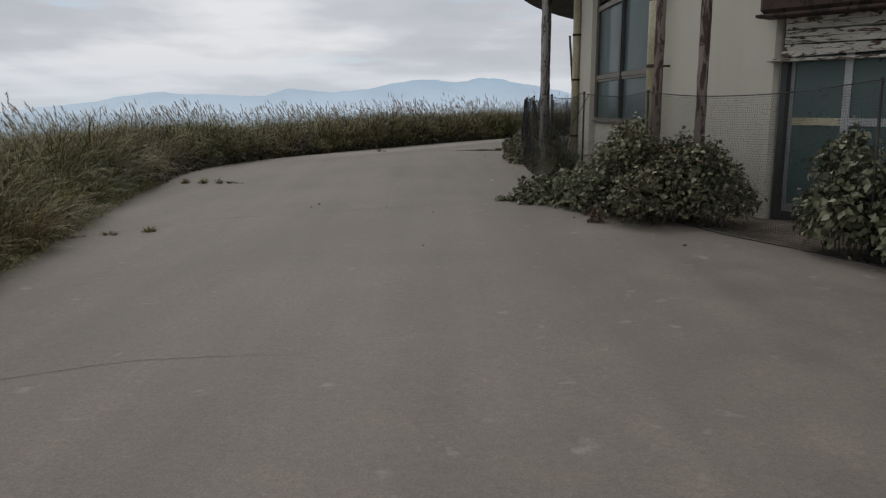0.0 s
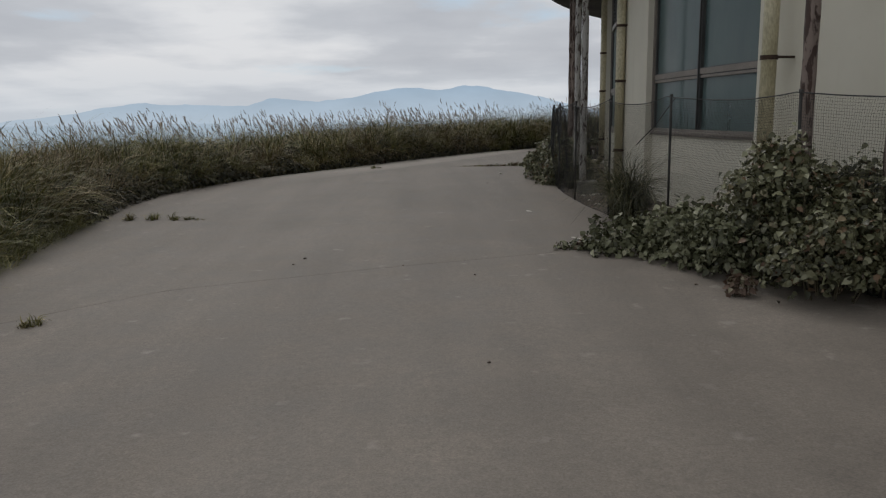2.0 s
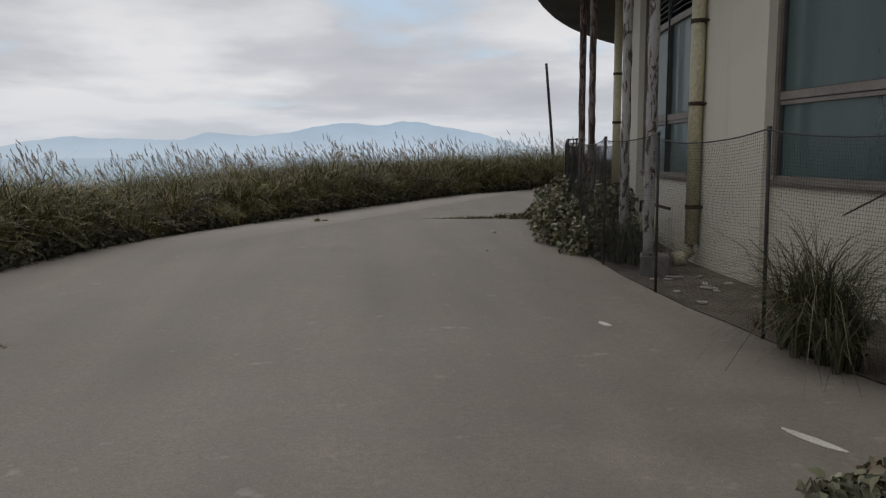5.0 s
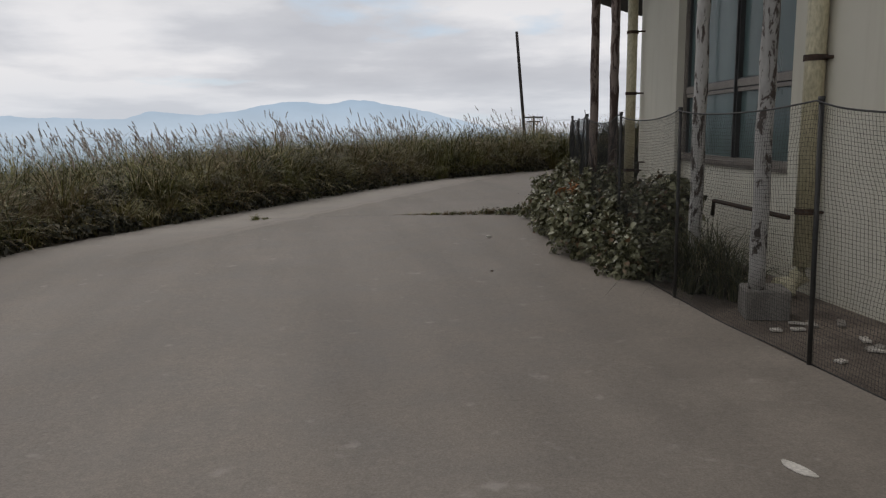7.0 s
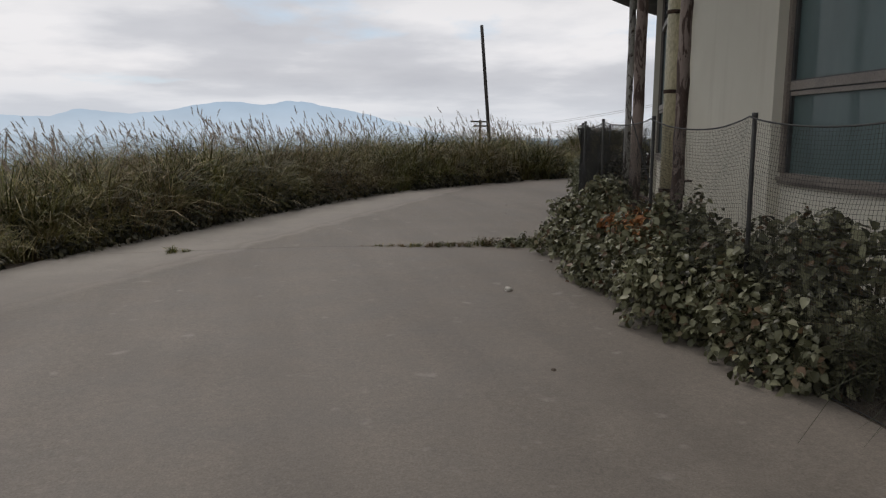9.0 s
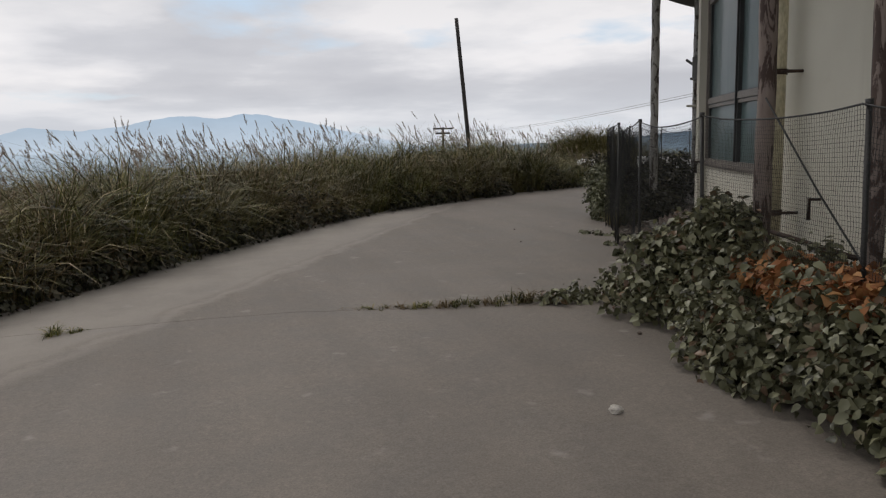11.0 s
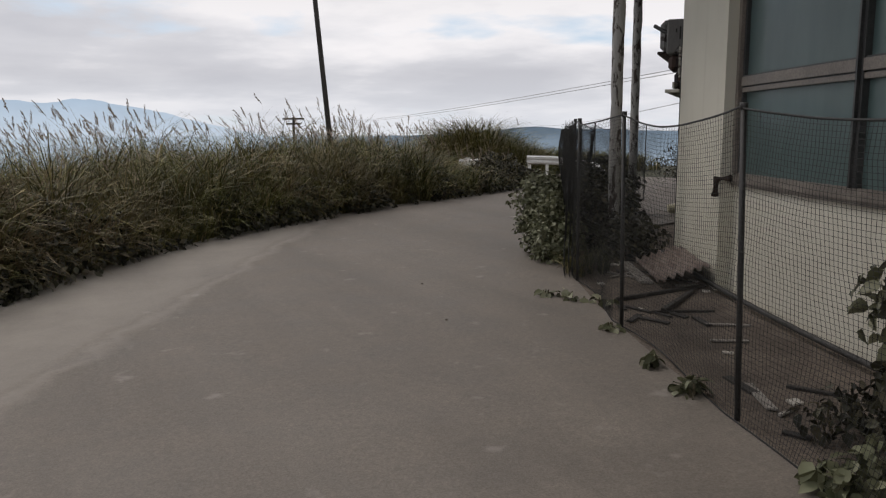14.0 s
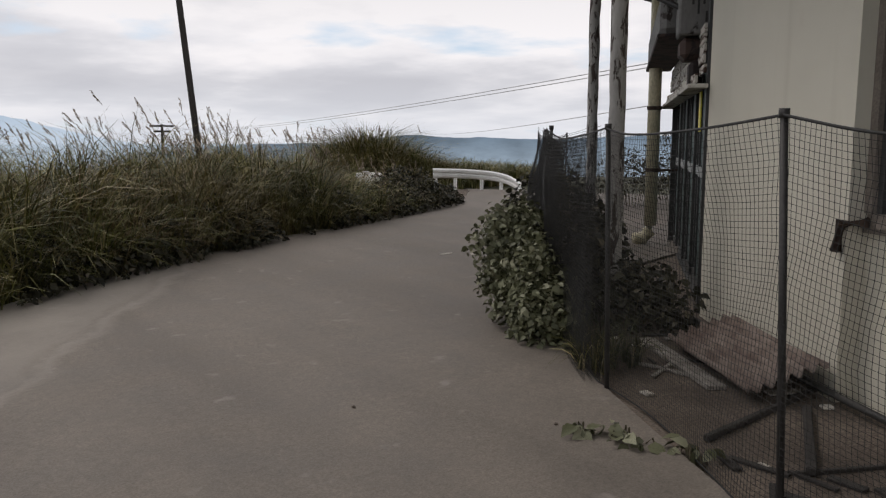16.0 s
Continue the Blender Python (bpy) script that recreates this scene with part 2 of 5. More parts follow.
M_BLACKPOST = surf("black_fence_post", (0.016, 0.015, 0.014), (0.04, 0.037, 0.034), 6, 70, 0.6, 0, 0.3)
M_NET = surf("black_net_cord", (0.012, 0.012, 0.012), (0.03, 0.03, 0.028), 6, 70, 0.7, 0, 0.1)
M_POLE_PINK = peeled_mat("peeling_brown_pole", (0.25, 0.195, 0.165), (0.07, 0.042, 0.032), 0.49, 0.25, 13)
M_POLE_GREY = peeled_mat("peeling_grey_pole", (0.40, 0.385, 0.36), (0.07, 0.052, 0.043), 0.455, 0.35, 15)
M_WOODPOLE = surf("tarred_timber", (0.022, 0.019, 0.017), (0.05, 0.044, 0.04), 4, 50, 0.85, 0, 0.5, (3, 3, 0.2))
# one dark mottled tone for the whole roof slab: soffit, rim and top
M_SOFFIT = surf("dark_soffit", (0.05, 0.045, 0.039), (0.10, 0.09, 0.078), 1.2, 50, 0.9, 0, 0.3)
M_SLAT = peeled_mat("peeling_white_slats", (0.60, 0.57, 0.50), (0.10, 0.06, 0.04), 0.455, 4.5, 5)
M_RUSTBOX = peeled_mat("rusty_shutter_box", (0.065, 0.038, 0.03), (0.022, 0.014, 0.012), 0.48, 0.6, 6)
M_GREYBOX = peeled_mat("grey_painted_box", (0.20, 0.195, 0.185), (0.04, 0.03, 0.025), 0.40, 0.5, 7)
M_YELLOW = surf("yellow_sign", (0.55, 0.5, 0.03), (0.68, 0.6, 0.05), 5, 60, 0.5, 0, 0.1)
M_BLOCK = surf("concrete_block", (0.12, 0.11, 0.095), (0.20, 0.185, 0.165), 6, 90, 0.9, 0, 0.8)
M_TIN = surf("rusty_corrugated_tin", (0.10, 0.064, 0.05), (0.25, 0.205, 0.175), 5, 60, 0.75, 0.1, 0.3)
M_WHITE = surf("white_rail_paint", (0.72, 0.72, 0.70), (0.82, 0.82, 0.80), 3, 60, 0.55, 0, 0.1)
M_WIRE = surf("wire", (0.42, 0.42, 0.42), (0.52, 0.52, 0.52), 3, 60, 0.6, 0, 0.0)
M_INNER = surf("dim_plaster", (0.22, 0.21, 0.19), (0.30, 0.29, 0.26), 1, 50, 0.9)
M_BLIND = surf("faded_blind", (0.13, 0.17, 0.17), (0.18, 0.22, 0.215), 1.5, 40, 0.9, 0, 0.1, (6, 6, 0.3))
M_BOARD = surf("grey_board", (0.16, 0.14, 0.12), (0.32, 0.30, 0.27), 8, 70, 0.9, 0, 0.5)
M_CHALK = surf("pale_scrap", (0.38, 0.35, 0.30), (0.52, 0.49, 0.44), 9, 80, 0.9, 0, 0.4)
M_STEM = surf("plant_stem", (0.06, 0.05, 0.03), (0.12, 0.10, 0.055), 9, 70, 0.8)
GREENS = [(0.0, (0.036, 0.036, 0.019)), (0.25, (0.098, 0.098, 0.052)), (0.6, (0.175, 0.175, 0.098)), (0.90, (0.29, 0.285, 0.18)), (0.96, (0.19, 0.12, 0.065)), (1.0, (0.11, 0.065, 0.04))]
M_LEAF = leaf_mat("broad_leaf", GREENS, 0.42)
M_LEAF1 = leaf_mat("broad_leaf_single", GREENS, 0.42, True)
PALE = [(0.0, (0.040, 0.042, 0.021)), (0.35, (0.105, 0.110, 0.058)), (0.8, (0.205, 0.21, 0.125)), (1.0, (0.36, 0.355, 0.245))]
M_LEAF_PALE = leaf_mat("pale_broad_leaf", PALE, 0.55)
M_LEAF_PALE1 = leaf_mat("pale_broad_leaf_single", PALE, 0.55, True)
DEAD = [(0.0, (0.17, 0.07, 0.03)), (0.5, (0.34, 0.135, 0.05)), (1.0, (0.46, 0.25, 0.10))]
M_LEAF_DEAD = leaf_mat("withered_leaf", DEAD, 0.7)
M_LEAF_DRY = leaf_mat("dry_brown_leaf", [(0.0, (0.07, 0.045, 0.032)), (0.5, (0.16, 0.105, 0.075)), (0.8, (0.24, 0.19, 0.13)), (1.0, (0.3, 0.28, 0.19))], 0.7)
M_GRASS = leaf_mat("pampas_blade", [(0.0, (0.036, 0.038, 0.012)), (0.4, (0.086, 0.094, 0.024)), (0.72, (0.168, 0.162, 0.046)), (0.9, (0.31, 0.26, 0.12)), (1.0, (0.44, 0.36, 0.22))], 0.5, trans=0.06, sheen=0.25, brown=0.42)
M_DRYGRASS = leaf_mat("dry_blade", [(0.0, (0.10, 0.07, 0.035)), (0.6, (0.17, 0.125, 0.066)), (1.0, (0.27, 0.21, 0.125))], 0.7)
M_DARKGRASS = leaf_mat("dark_blade", [(0.0, (0.026, 0.029, 0.012)), (0.5, (0.06, 0.064, 0.03)), (0.9, (0.12, 0.115, 0.062)), (1.0, (0.24, 0.2, 0.12))], 0.6)
M_VERGE = leaf_mat("verge_blade", [(0.0, (0.075, 0.08, 0.024)), (0.45, (0.165, 0.168, 0.052)), (0.85, (0.29, 0.275, 0.105)), (1.0, (0.44, 0.38, 0.2))], 0.5, brown=0.2)
M_PLUME = leaf_mat("pampas_plume", [(0.0, (0.19, 0.14, 0.10)), (0.6, (0.34, 0.275, 0.22)), (1.0, (0.52, 0.46, 0.39))], 0.9, trans=0.4)
# dark leaves, tones lowered further to paint in the bank foot's near-black shadow
M_WEED = leaf_mat("shade_dark_weed_leaf", [(0.0, (0.010, 0.010, 0.006)), (0.5, (0.030, 0.029, 0.016)), (0.85, (0.072, 0.068, 0.042)), (1.0, (0.15, 0.13, 0.09))], 0.5, trans=0.04, sheen=0.22)
# air haze is put into these unlit emission colours, for three distances
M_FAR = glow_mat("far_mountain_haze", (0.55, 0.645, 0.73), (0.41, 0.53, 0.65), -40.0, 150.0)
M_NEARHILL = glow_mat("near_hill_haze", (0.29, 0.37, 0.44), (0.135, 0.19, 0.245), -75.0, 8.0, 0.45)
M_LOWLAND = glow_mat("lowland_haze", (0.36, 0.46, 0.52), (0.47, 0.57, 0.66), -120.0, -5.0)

# ---- plan ----
CX, CY, RAD = 25.57, 15.03, 22.76      # the round building
HEAD = 3.6


def gz(x, y):
    """Height of the paved terrace."""
    return 0.01 + 0.0142 * min(max(x, -9), 7) + 0.0019 * min(max(y, -20), 45)


def pol(a, dr, z=0.0):
    """A point by degrees round the building and metres out from its wall."""
    r = RAD + dr
    return Vector((CX - r * math.cos(radians(a)), CY + r * math.sin(radians(a)), z))


def gpol(a, dr, up=0.0):
    p = pol(a, dr)
    p.z = gz(p.x, p.y) + up
    return p


# ---- mesh helpers ----
def finish(name, bm, mat, smooth=False):
    me = bpy.data.meshes.new(name)
    bmesh.ops.recalc_face_normals(bm, faces=bm.faces[:])
    bm.to_mesh(me)
    bm.free()
    me.materials.append(mat)
    if smooth:
        me.polygons.foreach_set("use_smooth", [True] * len(me.polygons))
    return me


def thing(name, bm, mat, label, category, group="", kind="", smooth=False):
    return tagged(new(name, finish(name, bm, mat, smooth)), label, category, group, kind)


def part(name, bm, mat, parent, label="", smooth=False):
    ob = new(name, finish(name, bm, mat, smooth))
    ob.parent = parent
    ob.matrix_parent_inverse = parent.matrix_world.inverted() if parent.parent is None else Matrix()
    return tagged(ob, label)


def holder(name, label, category, group="", kind="", at=(0, 0, 0)):
    return tagged(new(name), label, category, group, kind)


def mesh_np(name, verts, faces, mat):
    """A mesh from arrays of vertices and equal faces."""
    verts, faces = np.asarray(verts, np.float32).reshape(-1, 3), np.asarray(faces, np.int32)
    me = bpy.data.meshes.new(name)
    n, k = faces.shape
    me.vertices.add(len(verts))
    me.vertices.foreach_set("co", verts.ravel())
    me.loops.add(n * k)
    me.loops.foreach_set("vertex_index", faces.ravel())
    me.polygons.add(n)
    me.polygons.foreach_set("loop_start", np.arange(0, n * k, k, dtype=np.int32))
    me.update(calc_edges=True)
    me.materials.append(mat)
    return me


def box(bm, lo, hi, m=Matrix(), bevel=0.0):
    vs = [bm.verts.new(m @ Vector((x, y, z))) for x in (lo[0], hi[0]) for y in (lo[1], hi[1]) for z in (lo[2], hi[2])]
    fs = [bm.faces.new([vs[k] for k in q]) for q in ((0, 1, 3, 2), (4, 6, 7, 5), (0, 4, 5, 1), (2, 3, 7, 6), (0, 2, 6, 4), (1, 5, 7, 3))]
    if bevel:
        es = list({e for f in fs for e in f.edges})
        bmesh.ops.bevel(bm, geom=es, offset=bevel, segments=1, affect="EDGES")


def arc_box(bm, a0, a1, d0, d1, z0, z1, step=0.8):
    n = max(1, int(math.ceil(abs(a1 - a0) / step)))
    rings = []
    for k in range(n + 1):
        a = a0 + (a1 - a0) * k / n
        dk = d1 if isinstance(d1, (int, float)) else d1[0] + (d1[1] - d1[0]) * k / n
        rings.append([bm.verts.new(pol(a, d, z)) for d, z in ((d0, z0), (dk, z0), (dk, z1), (d0, z1))])
    for r, q in zip(rings, rings[1:]):
        for k in range(4):
            bm.faces.new((r[k], r[(k + 1) % 4], q[(k + 1) % 4], q[k]))
    bm.faces.new(rings[0])
    bm.faces.new(rings[-1][::-1])


def tube(bm, pts, radii, sides=10, wobble=0.0, rng=None, caps=True):
    pts = [Vector(p) for p in pts]
    if not isinstance(radii, (list, tuple)):
        radii = [radii] * len(pts)
    rings = []
    for k, p in enumerate(pts):
        d = (pts[min(k + 1, len(pts) - 1)] - pts[max(k - 1, 0)]).normalized()
        u = d.orthogonal().normalized() if abs(d.z) < 0.9 else Vector((1, 0, 0)).cross(d).normalized()
        v = d.cross(u)
        ring = []
        for s in range(sides):
            a = 2 * math.pi * s / sides
            r = radii[k] * (1 + (rng.uniform(-wobble, wobble) if rng else 0))
            ring.append(bm.verts.new(p + u * math.cos(a) * r + v * math.sin(a) * r))
        rings.append(ring)
    for r, q in zip(rings, rings[1:]):
        for s in range(sides):
            bm.faces.new((r[s], r[(s + 1) % sides], q[(s + 1) % sides], q[s]))
    if caps and sides > 2:
        bm.faces.new(rings[0][::-1])
        bm.faces.new(rings[-1])


def spline(points, per=8):
    """Points of a smooth curve through the given ones."""
    P = [Vector(p) for p in points]
    out = []
    for k in range(len(P) - 1):
        a, b, c, d = P[max(k - 1, 0)], P[k], P[k + 1], P[min(k + 2, len(P) - 1)]
        for s in range(per):
            t = s / per
            out.append(0.5 * ((2 * b) + (c - a) * t + (2 * a - 5 * b + 4 * c - d) * t * t + (3 * b - a - 3 * c + d) * t ** 3))
    out.append(P[-1])
    return out


# ---- ground ----
EDGE = [(-3.4, -26), (-3.3, -6), (-3.35, 2), (-3.7, 6.2), (-4.9, 12), (-5.5, 16.3), (-5.1, 19), (-4.25, 21.3), (-2.85, 23.5), (-1.35, 25.9), (0.05, 28.0), (1.45, 29.9),
        (3.15, 31.35), (5.7, 32.9), (8.6, 34.4), (11.2, 36.2), (14.0, 39.5), (17, 45)]
EDGE_LINE = [Vector((p.x, p.y)) for p in spline([(x, y, 0) for x, y in EDGE], 8)]
EDGE_NP = np.array([(p.x, p.y) for p in EDGE_LINE])


def build_terrain():
    rings = [0, 4, 8, 12, 16, 20, 24, 28, 32, 36, 42, 50, 62, 80, 110, 160, 240, 400, 700, 1200, 2200, 4600]
    n = 72
    verts, faces = [], []
    for r in rings:
        for k in range(n):
            a = 2 * math.pi * k / n
            x, y = 5 + r * math.sin(a), 15 + r * math.cos(a)
            drop = 0 if r < 34 else min((r - 34) * 0.24, 300)
            bump = noise.noise((x * 0.05, y * 0.05, 0)) * min(max(r - 30, 0) * 0.03, 10)
            verts.append((x, y, gz(x, y) - 0.12 - drop + bump))
    for j in range(len(rings) - 1):
        for k in range(n):
            a, b = j * n + k, j * n + (k + 1) % n
            faces.append((a, b, b + n, a + n))
    ob = new("ground", mesh_np("ground", verts, faces, M_TERRAIN))
    tagged(ob, "rough mountain-top meadow ground falling away from terrace", "ground", kind="structure")


build_terrain()


def build_slabs():
    pave = holder("pavement", "grey-brown cast concrete terrace slabs with open joints", "pavement", kind="structure")
    # joints run out from the building's middle: degrees round it at 1, 2.6, 4.2, 6 and 7.5 m from the wall
    steps = [1.0, 2.6, 4.2, 6.0, 7.5]
    joints = [[-60] * 5, [-10.2, -10.45, -10.9, -11.6, -13.6], [17.0, 17.05, 17.1, 16.2, 15.4], [63] * 5]
    polar = [(math.degrees(math.atan2(p.y - CY, CX - p.x)), math.hypot(p.x - CX, p.y - CY) - RAD) for p in EDGE_LINE]
    pa, pr = np.array([q[0] for q in polar]), np.array([q[1] for q in polar])
    order = np.argsort(pa)
    pa, pr = pa[order], pr[order]
    rng = random.Random(3)

    def joint_at(j, d, k):
        ragged = 0.03 * noise.noise((d * 6.0, k * 3.7, 0.0)) + 0.03 * noise.noise((d * 1.3, k * 3.7, 5.0)) if 0 < k < 3 else 0
        return float(np.interp(d, steps, j)) + ragged

    for k0, (j0, j1) in enumerate(zip(joints, joints[1:])):
        bm = bmesh.new()
        gap = 0.007
        n = max(6, int((j1[0] - j0[0]) / 0.6))
        cols = 60
        top = []
        for k in range(n + 1):
            t = k / n
            mid_a = j0[1] + (j1[1] - j0[1]) * t
            d_in = 1.14 if mid_a < 33 else max(1.14 - (mid_a - 33) * 0.30, -3.1)
            d_out = float(np.interp(mid_a, pa, pr)) + 0.1 + rng.uniform(-0.05, 0.05)
            row = []
            for c in range(cols + 1):
                d = d_in + (d_out - d_in) * c / cols
                a = (joint_at(j0, d, k0) + gap) * (1 - t) + (joint_at(j1, d, k0 + 1) - gap) * t
                row.append(bm.verts.new(gpol(a, d, 0.0)))
            top.append(row)
        for r, q in zip(top, top[1:]):
            for c in range(cols):
                bm.faces.new((r[c], r[c + 1], q[c + 1], q[c]))
        ring = top[0] + [r[-1] for r in top[1:]] + top[-1][-2::-1] + [r[0] for r in top[-2:0:-1]]
        low = [bm.verts.new(v.co - Vector((0, 0, 0.1))) for v in ring]
        for k in range(len(ring)):
            bm.faces.new((ring[k], ring[(k + 1) % len(ring)], low[(k + 1) % len(ring)], low[k]))
        part("slab", bm, M_CONCRETE, pave)
    for pts, w in (([(-2.75, 3.42), (-2.18, 3.63), (-1.71, 3.86), (-1.33, 3.93), (-0.7, 3.98)], 0.005), ([(-5.2, 13.9), (-4.5, 13.78), (-3.7, 13.66), (-3.2, 13.68)], 0.006)):
        bm = bmesh.new()
        line = spline([(x, y, 0) for x, y in pts], 14)
        rows = []
        for k, p in enumerate(line):
            ww = w * (0.4 + 0.9 * rng.random()) * (1 - 0.8 * k / len(line))
            yy = p.y + rng.uniform(-0.006, 0.006)
            z = gz(p.x, yy) + 0.003
            rows.append([bm.verts.new((p.x, yy - ww, z)), bm.verts.new((p.x, yy + ww, z))])
        for r, q in zip(rows, rows[1:]):
            bm.faces.new((r[0], r[1], q[1], q[0]))
        part("crack", bm, M_SOIL, pave, "thin dirt-filled crack")
    # soil shows in the joints and along the edges
    bm = bmesh.new()
    n = 70
    rows = []
    for k in range(n + 1):
        a = -60 + 123 * k / n
        rows.append([bm.verts.new(gpol(a, d, -0.022)) for d in (-1.3, 1.2, 4.0, 9.5)])
    for r, q in zip(rows, rows[1:]):
        for c in range(3):
            bm.faces.new((r[c], r[c + 1], q[c + 1], q[c]))
    thing("soil_bed", bm, M_SOIL, "dark bare soil between terrace paving and building wall", "soil", kind="structure")


build_slabs()


# ---- building ----
# each window between its piers: near side, far side, mullion (degrees), sill top, transom, upper transom
WINDOWS = [(-8.68, -0.32, -4.75, 1.08, 1.83, 3.06), (4.40, 11.77, 7.6, 1.03, 1.765, 3.0), (19.62, 27.32, 23.1, 1.035, 1.765, 3.0)]
PIER, APRON = 0.075, -0.035      # the piers stand proud of the wall under the windows
ROOF_X, ROOF_Y, ROOF_R, ROOF_Z = 18.78, 17.8, 17.28, 4.2
WALL_A0, WALL_A1 = -15.95, 32.0


def build_walls():
    a = WALL_A0
    spans = []
    for lo, hi, _, sill, _, _ in WINDOWS:
        spans.append((a, lo, 0.0, ROOF_Z + 0.02, PIER))
        spans.append((lo, hi, 0.0, sill - 0.06, APRON))
        spans.append((lo, hi, HEAD + 0.05, ROOF_Z + 0.02, APRON))
        a = hi
    spans.append((a, WALL_A1, 0.0, ROOF_Z + 0.02, (PIER, -0.07)))
    wall = holder("wall_round", "cream painted curved outer wall with dirt runs", "wall", kind="structure")
    for k, (a0, a1, z0, z1, face) in enumerate(spans):
        bm = bmesh.new()
        arc_box(bm, a0, a1, -0.25, face, z0 - 0.05 if z0 == 0 else z0, z1)
        part(("pier", "parapet", "lintel")[k % 3], bm, M_WALL, wall)
    # room behind the windows
    bm = bmesh.new()
    arc_box(bm, -20, 36, -5.2, -5.0, 0, ROOF_Z + 0.02, 2.0)
    arc_box(bm, WALL_A0 - 0.3, WALL_A0, -5.0, -0.25, 0, ROOF_Z + 0.02, 2.0)
    arc_box(bm, WALL_A1, WALL_A1 + 0.3, -5.0, -0.25, 0, ROOF_Z + 0.02, 2.0)
    thing("wall_inner", bm, M_INNER, "dim plastered inner wall behind the windows", "wall", kind="structure")
    bm = bmesh.new()
    arc_box(bm, -20, 36, -5.0, -0.25, -0.1, 0.12, 2.0)
    thing("floor", bm, M_INNER, "dusty bare floor of the empty hall", "floor", kind="structure")


def build_roof():
    """A round slab roof, smaller than the hall, with a rounded rim."""
    prof = [(-17.0, ROOF_Z + 0.02), (-0.30, ROOF_Z), (-0.08, ROOF_Z + 0.02), (0.0, ROOF_Z + 0.10), (0.03, ROOF_Z + 0.3), (0.0, ROOF_Z + 0.52), (-0.2, ROOF_Z + 0.62), (-17.0, ROOF_Z + 1.2)]
    bm = bmesh.new()
    rows = []
    n = 120
    for k in range(n + 1):
        a = radians(-95 + 190 * k / n)
        rows.append([bm.verts.new((ROOF_X - (ROOF_R + d) * math.cos(a), ROOF_Y + (ROOF_R + d) * math.sin(a), z)) for d, z in prof])
    for r, q in zip(rows, rows[1:]):
        for c in range(len(prof)):
            bm.faces.new((r[c], r[(c + 1) % len(prof)], q[(c + 1) % len(prof)], q[c]))
    bm.faces.new(rows[0])
    bm.faces.new(rows[-1][::-1])
    thing("roof", bm, M_SOFFIT, "dark overhanging round roof slab with rounded rim", "roof", kind="structure")
    bm = bmesh.new()
    arc_box(bm, -19, 35, -5.2, -0.02, ROOF_Z + 0.03, ROOF_Z + 0.2, 1.0)
    thing("ceiling", bm, M_INNER, "plain dim ceiling of the hall", "ceiling", kind="structure")


def build_window(k, lo, hi, mid, sill, transom, upper):
    w = holder("window_%d" % (k + 1), "large brown metal framed window with dusty greenish panes", "window", kind="structure")
    d0, d1 = -0.14, -0.01
    t = 0.05 / RAD * 57.3
    bm = bmesh.new()
    arc_box(bm, lo + 0.01, hi - 0.01, -0.2, 0.015, sill - 0.03, sill)
    arc_box(bm, lo + 0.01, hi - 0.01, -0.2, -0.005, sill - 0.06, sill - 0.03)
    part("window_sill", bm, M_BROWN, w)
    bm = bmesh.new()
    arc_box(bm, lo, hi, d0, d1 - 0.02, sill, sill + 0.035)
    arc_box(bm, lo, hi, d0, d1, HEAD, HEAD + 0.05)
    arc_box(bm, lo, lo + t, d0, d1, sill + 0.035, HEAD)
    arc_box(bm, hi - t, hi, d0, d1, sill + 0.035, HEAD)
    part("window_frame", bm, M_BROWN, w)
    for a0, a1 in ((lo + t, lo + 1.7 * t), (hi - 1.7 * t, hi - t)):
        bm = bmesh.new()
        arc_box(bm, a0, a1, d0, d1 - 0.03, sill + 0.035, HEAD)
        part("rubber_seal", bm, M_DARKFRAME, w, "dark inner frame edge")
    bm = bmesh.new()
    arc_box(bm, mid - t * 0.75, mid + t * 0.75, d0, d1 - 0.015, sill + 0.035, HEAD)
    arc_box(bm, mid - t * 0.18, mid + t * 0.18, d1 - 0.015, d1 + 0.006, sill + 0.035, HEAD)
    part("mullion", bm, M_DARKFRAME, w)
    for a0, a1 in ((lo + 1.7 * t, mid - t * 0.75), (mid + t * 0.75, hi - 1.7 * t)):
        bm = bmesh.new()
        arc_box(bm, a0, a1, d0, d1 - 0.01, transom - 0.025, transom + 0.045)
        part("transom", bm, M_BROWN, w)
        bm = bmesh.new()
        arc_box(bm, a0, a1, d0, d1 - 0.02, transom - 0.07, transom - 0.036)
        part("transom", bm, M_BROWN, w)
        bm = bmesh.new()
        arc_box(bm, a0, a1, d0, d1 - 0.035, transom - 0.036, transom - 0.025)
        arc_box(bm, a0, a1, d0, d1 - 0.025, transom + 0.045, transom + 0.058)
        part("rubber_seal", bm, M_DARKFRAME, w, "dark inner frame edge")
        bm = bmesh.new()
        arc_box(bm, a0, a1, d0, d1 - 0.01, upper - 0.04, upper + 0.04)
        part("transom", bm, M_BROWN, w)
        for z0, z1 in ((sill + 0.035, transom - 0.07), (transom + 0.058, upper - 0.04)):
            bm = bmesh.new()
            arc_box(bm, a0, a1, -0.075, -0.067, z0, z1)
            ob = part("pane", bm, M_GLASS, w)
            ob.visible_shadow = False
        z = upper + 0.05
        while z < HEAD - 0.03:
            bm = bmesh.new()
            arc_box(bm, a0, a1, -0.12, -0.05, z, z + 0.012)
            part("louvre", bm, M_DARKFRAME, w)
            z += 0.075
        # a pale blind hangs a little behind the glass and leaves a dark strip at the sash edge
        bm = bmesh.new()
        arc_box(bm, a0 + 0.55, a1 - 0.1, -0.24, -0.232, sill + 0.1, upper)
        part("blind", bm, M_BLIND, w, "faded grey-green drawn blind")


build_walls()
